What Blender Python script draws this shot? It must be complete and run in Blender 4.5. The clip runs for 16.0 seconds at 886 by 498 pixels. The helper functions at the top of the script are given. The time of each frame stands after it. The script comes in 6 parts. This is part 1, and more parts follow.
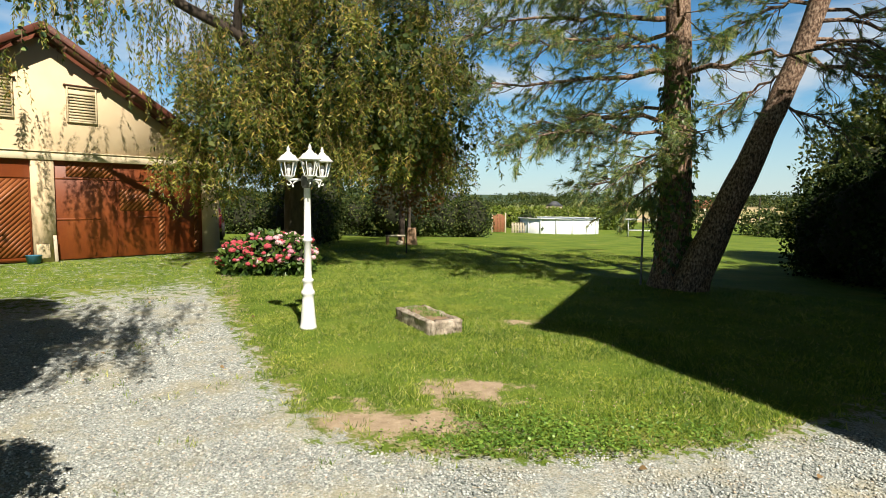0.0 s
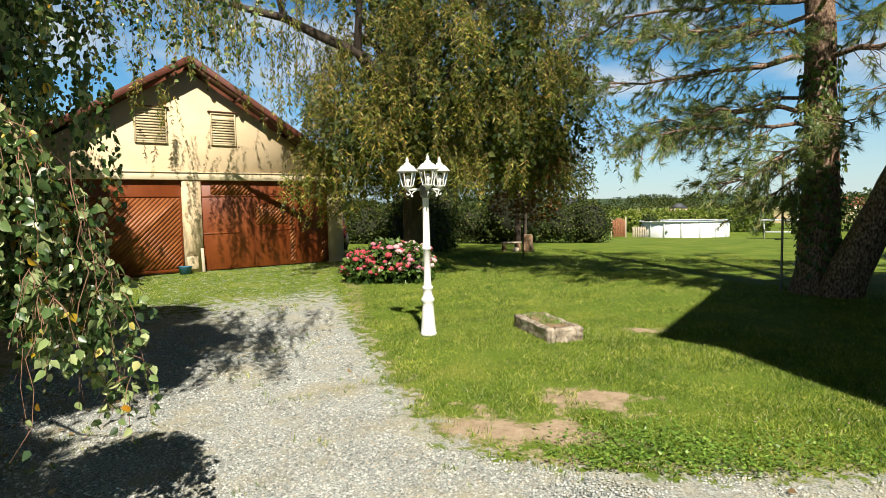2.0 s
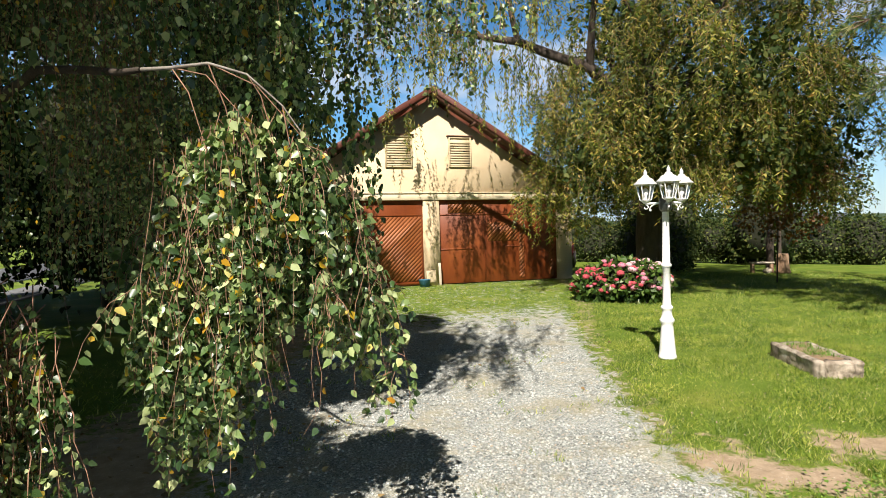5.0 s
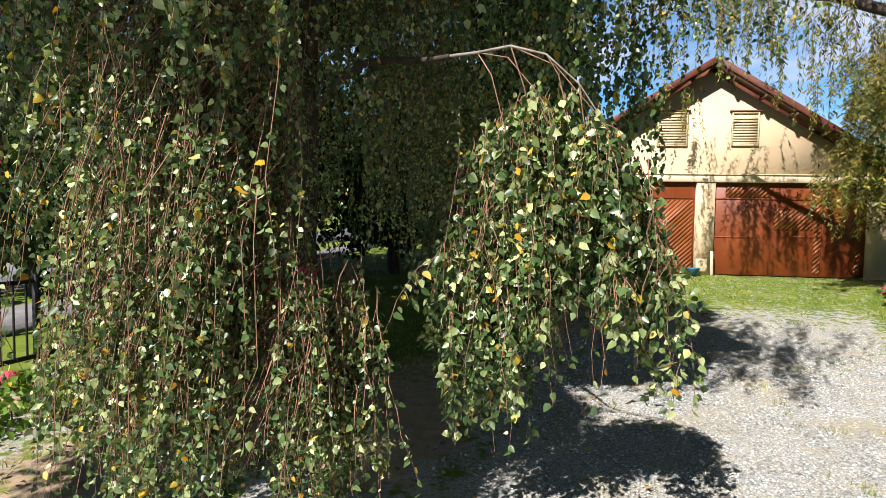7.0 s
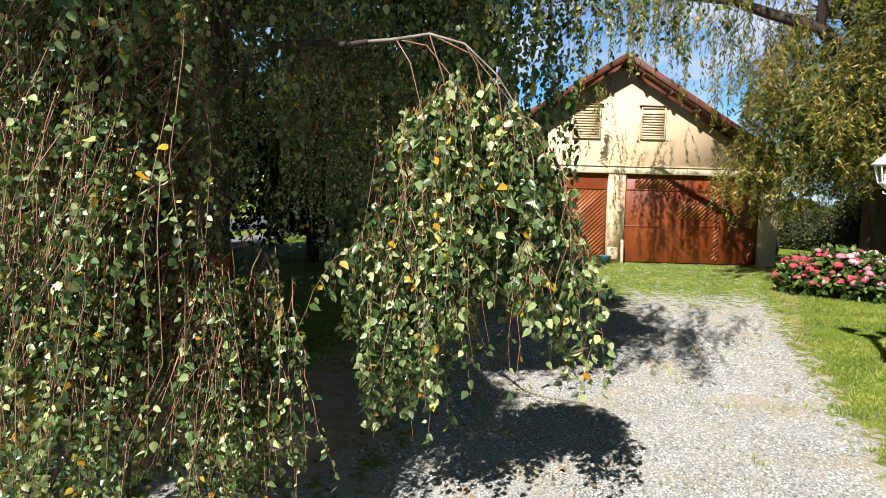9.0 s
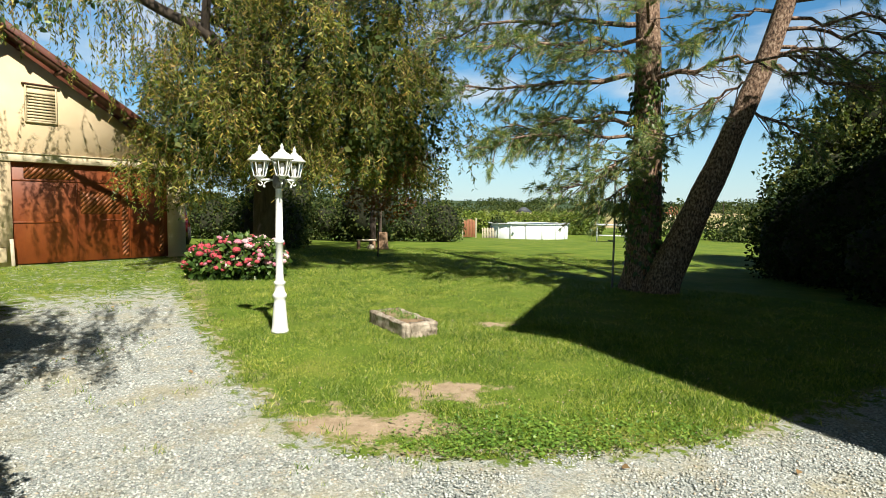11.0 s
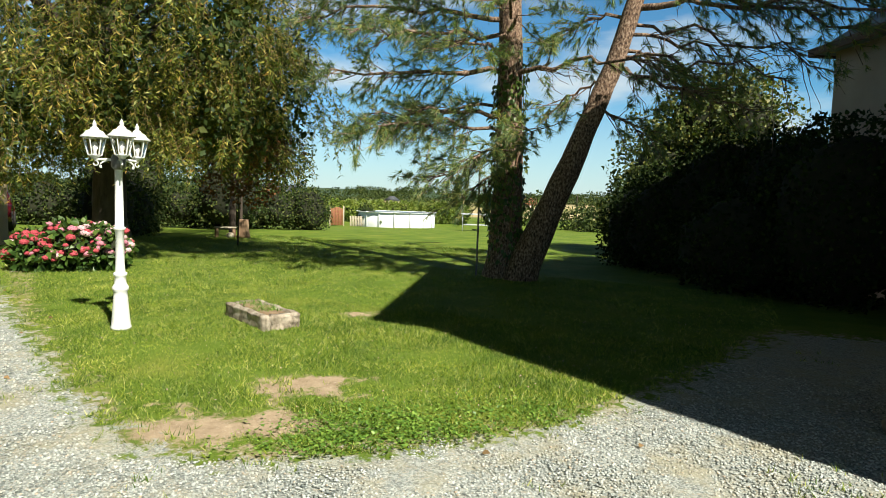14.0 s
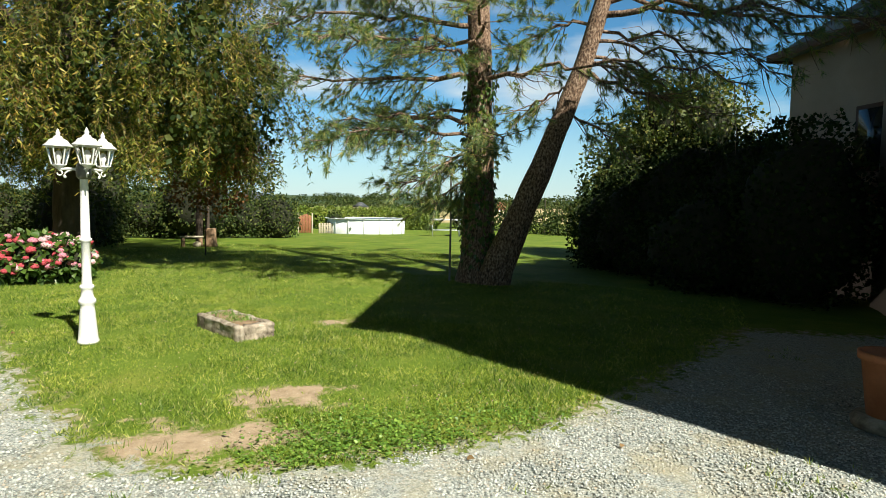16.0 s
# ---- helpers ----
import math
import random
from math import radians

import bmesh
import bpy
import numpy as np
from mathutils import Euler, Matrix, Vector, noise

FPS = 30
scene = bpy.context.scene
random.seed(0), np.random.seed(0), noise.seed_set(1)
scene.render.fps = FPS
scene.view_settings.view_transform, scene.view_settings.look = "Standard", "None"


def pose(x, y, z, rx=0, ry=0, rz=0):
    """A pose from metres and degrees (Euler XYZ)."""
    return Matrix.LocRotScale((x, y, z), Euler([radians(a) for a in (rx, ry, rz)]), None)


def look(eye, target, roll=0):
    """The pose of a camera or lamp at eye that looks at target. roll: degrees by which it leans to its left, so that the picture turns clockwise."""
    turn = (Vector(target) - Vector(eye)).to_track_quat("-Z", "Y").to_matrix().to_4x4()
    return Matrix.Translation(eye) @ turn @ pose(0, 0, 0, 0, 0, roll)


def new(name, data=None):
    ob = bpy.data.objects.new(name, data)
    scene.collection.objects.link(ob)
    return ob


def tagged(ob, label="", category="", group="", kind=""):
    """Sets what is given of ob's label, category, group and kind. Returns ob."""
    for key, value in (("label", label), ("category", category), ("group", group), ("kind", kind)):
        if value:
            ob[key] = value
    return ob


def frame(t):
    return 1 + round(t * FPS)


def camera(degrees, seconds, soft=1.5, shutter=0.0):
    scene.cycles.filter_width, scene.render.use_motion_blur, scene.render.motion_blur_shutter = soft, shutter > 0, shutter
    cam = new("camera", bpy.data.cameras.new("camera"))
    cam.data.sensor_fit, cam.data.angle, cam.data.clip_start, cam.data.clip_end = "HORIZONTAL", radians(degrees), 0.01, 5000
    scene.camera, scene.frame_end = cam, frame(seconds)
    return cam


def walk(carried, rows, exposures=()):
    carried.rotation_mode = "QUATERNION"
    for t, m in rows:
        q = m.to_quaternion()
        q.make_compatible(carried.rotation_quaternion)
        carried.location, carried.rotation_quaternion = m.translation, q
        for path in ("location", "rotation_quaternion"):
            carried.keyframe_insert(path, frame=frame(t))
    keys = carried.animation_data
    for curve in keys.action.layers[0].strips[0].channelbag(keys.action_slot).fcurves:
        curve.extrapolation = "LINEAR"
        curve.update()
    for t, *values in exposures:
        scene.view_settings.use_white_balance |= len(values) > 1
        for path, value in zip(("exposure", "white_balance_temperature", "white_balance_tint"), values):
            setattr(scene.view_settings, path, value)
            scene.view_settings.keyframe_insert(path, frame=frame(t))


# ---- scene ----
cam = camera(72.46, 16.0, soft=0.5)
# seconds; place; yaw, pitch, roll
PATH = [
    (0, 0.043, -0.011, 1.655, 41.37, -4.57, 0.52),
    (0.5, 0.071, -0.058, 1.671, 43.66, -4.41, 0.14),
    (1, 0.031, -0.037, 1.658, 47.12, -4.08, -0.44),
    (1.5, 0.034, -0.028, 1.656, 49.36, -4.60, -0.83),
    (2, 0.020, -0.020, 1.648, 52.33, -3.81, -1.22),
    (2.5, 0.028, -0.038, 1.650, 55.02, -3.49, -1.10),
    (3, 0.010, -0.052, 1.654, 57.86, -3.77, -1.29),
    (5.3, -0.040, -0.132, 1.605, 75.97, -1.70, -1.24),
    (5.5, -0.046, -0.155, 1.601, 77.82, -1.89, -1.09),
    (6, -0.046, -0.200, 1.600, 85.12, -2.07, -0.73),
    (6.5, -0.047, -0.217, 1.599, 92.54, -3.36, -0.53),
    (7, -0.041, -0.241, 1.610, 97.35, -3.42, 1.03),
    (7.5, -0.041, -0.248, 1.612, 99.96, -5.11, 1.63),
    (8, -0.050, -0.248, 1.614, 100.68, -5.31, 1.46),
    (8.5, -0.054, -0.238, 1.613, 96.50, -5.29, 1.28),
    (9, -0.059, -0.230, 1.615, 89.86, -4.38, 1.53),
    (9.5, -0.063, -0.184, 1.615, 76.78, -4.14, 1.71),
    (10, -0.045, -0.099, 1.616, 60.33, -3.38, 0.94),
    (10.2, -0.050, -0.078, 1.609, 54.34, -3.62, 0.74),
    (12.3, -0.060, 0.102, 1.590, 28.10, -4.32, 1.37),
    (12.5, -0.065, 0.107, 1.589, 27.02, -4.61, 1.57),
    (13, -0.078, 0.122, 1.581, 26.45, -5.15, 1.66),
    (13.5, -0.091, 0.135, 1.581, 25.70, -5.12, 1.97),
    (14, -0.086, 0.124, 1.588, 26.05, -4.82, 1.69),
    (14.5, -0.088, 0.122, 1.588, 25.73, -4.71, 1.79),
    (15, -0.090, 0.114, 1.586, 25.86, -4.62, 1.40),
    (15.5, -0.117, 0.093, 1.595, 24.32, -4.83, 0.79),
    (16, -0.150, 0.092, 1.590, 23.15, -4.24, 0.92),
]
# seconds; stops; white balance, as the film's own camera drifts
EXPOSURES = [(0, 0.82, 6800, 10), (3.2, 0.84, 6800, 10), (5.5, 0.96, 6500, 15), (7.5, 1.06, 6350, 20), (9.5, 1.06, 6400, 17), (10.2, 0.98, 6500, 12), (12.5, 0.9, 6600, 5), (16, 0.93, 6650, 4)]
walk(cam, [(t, pose(x, y, z, 90 + pitch, 0, yaw) @ pose(0, 0, 0, 0, 0, roll)) for t, x, y, z, yaw, pitch, roll in PATH], EXPOSURES)

# ---- light ----
SUN_DIR = Vector((0.88, -0.475, 1.0)).normalized()
world = bpy.data.worlds.new("sky")
scene.world = world
world.use_nodes = True
wn, wl = world.node_tree.nodes, world.node_tree.links
sky = wn.new("ShaderNodeTexSky")
sky.sky_type, sky.sun_disc = "NISHITA", False
sky.sun_elevation, sky.sun_rotation = radians(45), radians(118.4)
sky.air_density, sky.dust_density, sky.ozone_density = 1.0, 0.15, 1.6
# thin fair-weather cloud, thicker towards the horizon
wtc = wn.new("ShaderNodeTexCoord")
wmap = wn.new("ShaderNodeMapping")
wmap.inputs["Scale"].default_value = (1.6, 1.6, 5.5)
wnoise = wn.new("ShaderNodeTexNoise")
wnoise.inputs["Scale"].default_value, wnoise.inputs["Detail"].default_value = 2.2, 7
wramp = wn.new("ShaderNodeValToRGB")
wramp.color_ramp.elements[0].position, wramp.color_ramp.elements[1].position = 0.5, 0.72
wmix = wn.new("ShaderNodeMix")
wmix.data_type = "RGBA"
wmix.inputs["B"].default_value = (16.0, 17.4, 18.6, 1)
wl.new(wtc.outputs["Generated"], wmap.inputs["Vector"])
wl.new(wmap.outputs[0], wnoise.inputs["Vector"])
wl.new(wnoise.outputs["Fac"], wramp.inputs[0])
# haze bank low over the hills
wsep = wn.new("ShaderNodeSeparateXYZ")
wlow = wn.new("ShaderNodeMapRange")
wlow.inputs["From Min"].default_value, wlow.inputs["From Max"].default_value = 0.0, 0.17
wlow.inputs["To Min"].default_value, wlow.inputs["To Max"].default_value = 0.75, 0.0
wadd = wn.new("ShaderNodeMath")
wadd.operation, wadd.use_clamp = "MAXIMUM", True
wl.new(wtc.outputs["Generated"], wsep.inputs[0])
wl.new(wsep.outputs["Z"], wlow.inputs["Value"])
wl.new(wramp.outputs[0], wadd.inputs[0])
wl.new(wlow.outputs[0], wadd.inputs[1])
wl.new(wadd.outputs[0], wmix.inputs["Factor"])
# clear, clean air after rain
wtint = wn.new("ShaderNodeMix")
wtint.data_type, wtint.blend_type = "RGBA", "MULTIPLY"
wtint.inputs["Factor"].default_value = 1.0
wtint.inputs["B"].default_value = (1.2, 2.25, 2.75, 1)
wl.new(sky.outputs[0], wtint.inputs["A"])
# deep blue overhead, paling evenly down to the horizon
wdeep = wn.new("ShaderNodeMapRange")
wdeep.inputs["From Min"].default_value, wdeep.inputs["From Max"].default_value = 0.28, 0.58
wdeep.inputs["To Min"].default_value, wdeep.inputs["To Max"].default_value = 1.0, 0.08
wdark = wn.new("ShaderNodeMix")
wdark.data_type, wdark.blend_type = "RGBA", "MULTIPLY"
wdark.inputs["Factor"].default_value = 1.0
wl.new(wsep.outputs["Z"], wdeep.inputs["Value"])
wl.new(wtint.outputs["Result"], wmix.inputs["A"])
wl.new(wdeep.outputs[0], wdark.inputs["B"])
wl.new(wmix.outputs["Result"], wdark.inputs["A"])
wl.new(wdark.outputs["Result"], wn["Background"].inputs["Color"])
wn["Background"].inputs["Strength"].default_value = 0.025
sun_data = bpy.data.lights.new("sun", "SUN")
sun_data.energy, sun_data.angle, sun_data.color = 5.0, radians(0.53), (1.0, 0.94, 0.84)
sun = new("sun", sun_data)
sun.matrix_world = look((30, -20, 40), Vector((30, -20, 40)) - SUN_DIR)


# ---- materials ----
def ramp_of(nt, fac, stops):
    r = nt.nodes.new("ShaderNodeValToRGB")
    while len(r.color_ramp.elements) < len(stops):
        r.color_ramp.elements.new(0.5)
    for e, (p, c) in zip(r.color_ramp.elements, stops):
        e.position, e.color = p, (*c, 1)
    nt.links.new(fac, r.inputs[0])
    return r.outputs[0]


def noise_of(nt, scale, detail=6, rough=0.6, stretch=(1, 1, 1), coord="Object"):
    tc = nt.nodes.new("ShaderNodeTexCoord")
    mp = nt.nodes.new("ShaderNodeMapping")
    mp.inputs["Scale"].default_value = stretch
    n = nt.nodes.new("ShaderNodeTexNoise")
    n.inputs["Scale"].default_value, n.inputs["Detail"].default_value, n.inputs["Roughness"].default_value = scale, detail, rough
    nt.links.new(tc.outputs[coord], mp.inputs["Vector"])
    nt.links.new(mp.outputs[0], n.inputs["Vector"])
    return n.outputs["Fac"]


def blend(nt, fac, a, b, mode="MIX"):
    m = nt.nodes.new("ShaderNodeMix")
    m.data_type, m.blend_type = "RGBA", mode
    for key, v in (("Factor", fac), ("A", a), ("B", b)):
        if isinstance(v, (int, float)):
            m.inputs[key].default_value = v
        elif isinstance(v, tuple):
            m.inputs[key].default_value = (*v, 1)
        else:
            nt.links.new(v, m.inputs[key])
    return m.outputs["Result"]


def surface(name, stops, scale=8, rough=0.7, metal=0.0, bump=0.3, fine=60, stretch=(1, 1, 1), spec=0.4, dirt=None, coat=0.0):
    """A material with broad colour variation, fine grain and relief."""
    m = bpy.data.materials.new(name)
    m.use_nodes = True
    nt = m.node_tree
    b = nt.nodes["Principled BSDF"]
    big = noise_of(nt, scale, 5, 0.6, stretch)
    small = noise_of(nt, fine, 8, 0.7, stretch)
    col = ramp_of(nt, big, stops)
    col = blend(nt, 0.35, col, ramp_of(nt, small, [(0.3, (0.45, 0.45, 0.45)), (0.7, (1.0, 1.0, 1.0))]), "MULTIPLY")
    if dirt:
        spots = ramp_of(nt, noise_of(nt, dirt[0], 9, 0.7), [(dirt[1], (0, 0, 0)), (dirt[1] + 0.12, (1, 1, 1))])
        col = blend(nt, spots, col, dirt[2])
    nt.links.new(col, b.inputs["Base Color"])
    b.inputs["Roughness"].default_value, b.inputs["Metallic"].default_value = rough, metal
    b.inputs["Specular IOR Level"].default_value, b.inputs["Coat Weight"].default_value = spec, coat
    bp = nt.nodes.new("ShaderNodeBump")
    bp.inputs["Strength"].default_value, bp.inputs["Distance"].default_value = bump, 0.01
    nt.links.new(small, bp.inputs["Height"])
    nt.links.new(bp.outputs[0], b.inputs["Normal"])
    return m


def foliage(name, stops, rough=0.45, through_light=0.3, spec=0.5, vary=0.5, broad=1.3):
    """Leaf material: each leaf takes its own colour, some light passes through."""
    m = bpy.data.materials.new(name)
    m.use_nodes = True
    nt = m.node_tree
    b, out = nt.nodes["Principled BSDF"], nt.nodes["Material Output"]
    g = nt.nodes.new("ShaderNodeNewGeometry")
    col = ramp_of(nt, g.outputs["Random Per Island"], stops)
    col = blend(nt, vary, col, ramp_of(nt, noise_of(nt, broad, 5), [(0.34, (0.5, 0.6, 0.5)), (0.66, (1.05, 1.0, 0.9))]), "MULTIPLY")
    nt.links.new(col, b.inputs["Base Color"])
    b.inputs["Roughness"].default_value, b.inputs["Specular IOR Level"].default_value = rough, spec
    t = nt.nodes.new("ShaderNodeBsdfTranslucent")
    nt.links.new(blend(nt, 1.0, col, (1.5, 1.6, 0.6), "MULTIPLY"), t.inputs["Color"])
    mx = nt.nodes.new("ShaderNodeMixShader")
    mx.inputs[0].default_value = through_light
    nt.links.new(b.outputs[0], mx.inputs[1])
    nt.links.new(t.outputs[0], mx.inputs[2])
    nt.links.new(mx.outputs[0], out.inputs["Surface"])
    return m


def ground_material():
    """Grass, gravel, bare soil and far fields, laid out by the sheet's own cover layer."""
    m = bpy.data.materials.new("ground")
    m.use_nodes = True
    nt = m.node_tree
    b = nt.nodes["Principled BSDF"]
    at = nt.nodes.new("ShaderNodeAttribute")
    at.attribute_name = "cover"
    sep = nt.nodes.new("ShaderNodeSeparateColor")
    nt.links.new(at.outputs["Color"], sep.inputs[0])
    patch = noise_of(nt, 0.9, 6, 0.65)
    grain = noise_of(nt, 38, 6, 0.75)
    grass = ramp_of(nt, patch, [(0.25, (0.075, 0.13, 0.016)), (0.5, (0.15, 0.22, 0.03)), (0.75, (0.28, 0.29, 0.06))])
    grass = blend(nt, 0.7, grass, ramp_of(nt, grain, [(0.3, (0.35, 0.4, 0.3)), (0.7, (1.0, 1.0, 0.9))]), "MULTIPLY")
    vor = nt.nodes.new("ShaderNodeTexVoronoi")
    vor.inputs["Scale"].default_value = 80
    tc = nt.nodes.new("ShaderNodeTexCoord")
    nt.links.new(tc.outputs["Object"], vor.inputs["Vector"])
    cell = nt.nodes.new("ShaderNodeSeparateColor")
    nt.links.new(vor.outputs["Color"], cell.inputs[0])
    gravel = ramp_of(nt, cell.outputs[0], [(0.0, (0.2, 0.22, 0.21)), (0.4, (0.38, 0.405, 0.385)), (0.75, (0.54, 0.56, 0.53)), (1.0, (0.42, 0.38, 0.31))])
    gravel = blend(nt, 0.75, gravel, ramp_of(nt, noise_of(nt, 150, 3, 0.7), [(0.38, (0.35, 0.36, 0.34)), (0.58, (1, 1, 1))]), "MULTIPLY")
    gravel = blend(nt, ramp_of(nt, noise_of(nt, 1.7, 6, 0.7), [(0.48, (0, 0, 0)), (0.64, (0.65, 0.65, 0.65))]), gravel, (0.36, 0.33, 0.22))
    soil = ramp_of(nt, noise_of(nt, 7, 8, 0.7), [(0.3, (0.25, 0.185, 0.12)), (0.7, (0.47, 0.36, 0.25))])
    edge = noise_of(nt, 5.5, 8, 0.75)

    def mask(channel, lo=0.42, hi=0.58):
        a = nt.nodes.new("ShaderNodeMath")
        a.operation = "MULTIPLY_ADD"
        nt.links.new(edge, a.inputs[0])
        a.inputs[1].default_value = 2.0
        a.inputs[2].default_value = -1.0
        s = nt.nodes.new("ShaderNodeMath")
        nt.links.new(a.outputs[0], s.inputs[0])
        nt.links.new(channel, s.inputs[1])
        return ramp_of(nt, s.outputs[0], [(lo, (0, 0, 0)), (hi, (1, 1, 1))])

    soil = blend(nt, ramp_of(nt, noise_of(nt, 60, 4, 0.7), [(0.6, (0, 0, 0)), (0.68, (0.8, 0.8, 0.8))]), soil, (0.55, 0.5, 0.42))
    col = blend(nt, mask(sep.outputs[1], 0.36, 0.62), grass, soil)
    col = blend(nt, mask(sep.outputs[0]), col, gravel)
    fields = nt.nodes.new("ShaderNodeTexVoronoi")
    fields.inputs["Scale"].default_value = 0.006
    nt.links.new(tc.outputs["Object"], fields.inputs["Vector"])
    fs = nt.nodes.new("ShaderNodeSeparateColor")
    nt.links.new(fields.outputs["Color"], fs.inputs[0])
    far = ramp_of(nt, fs.outputs[0], [(0.0, (0.46, 0.36, 0.2)), (0.6, (0.42, 0.33, 0.18)), (0.68, (0.16, 0.19, 0.06)), (0.85, (0.28, 0.25, 0.11))])
    wood = ramp_of(nt, noise_of(nt, 0.03, 8, 0.7), [(0.3, (0.03, 0.055, 0.03)), (0.7, (0.06, 0.09, 0.045))])
    col = blend(nt, sep.outputs[2], col, far)
    col = blend(nt, at.outputs["Alpha"], wood, col)
    nt.links.new(col, b.inputs["Base Color"])
    b.inputs["Roughness"].default_value, b.inputs["Specular IOR Level"].default_value = 0.9, 0.15
    bp = nt.nodes.new("ShaderNodeBump")
    bp.inputs["Strength"].default_value, bp.inputs["Distance"].default_value = 0.6, 0.02
    nt.links.new(grain, bp.inputs["Height"])
    nt.links.new(bp.outputs[0], b.inputs["Normal"])
    return m


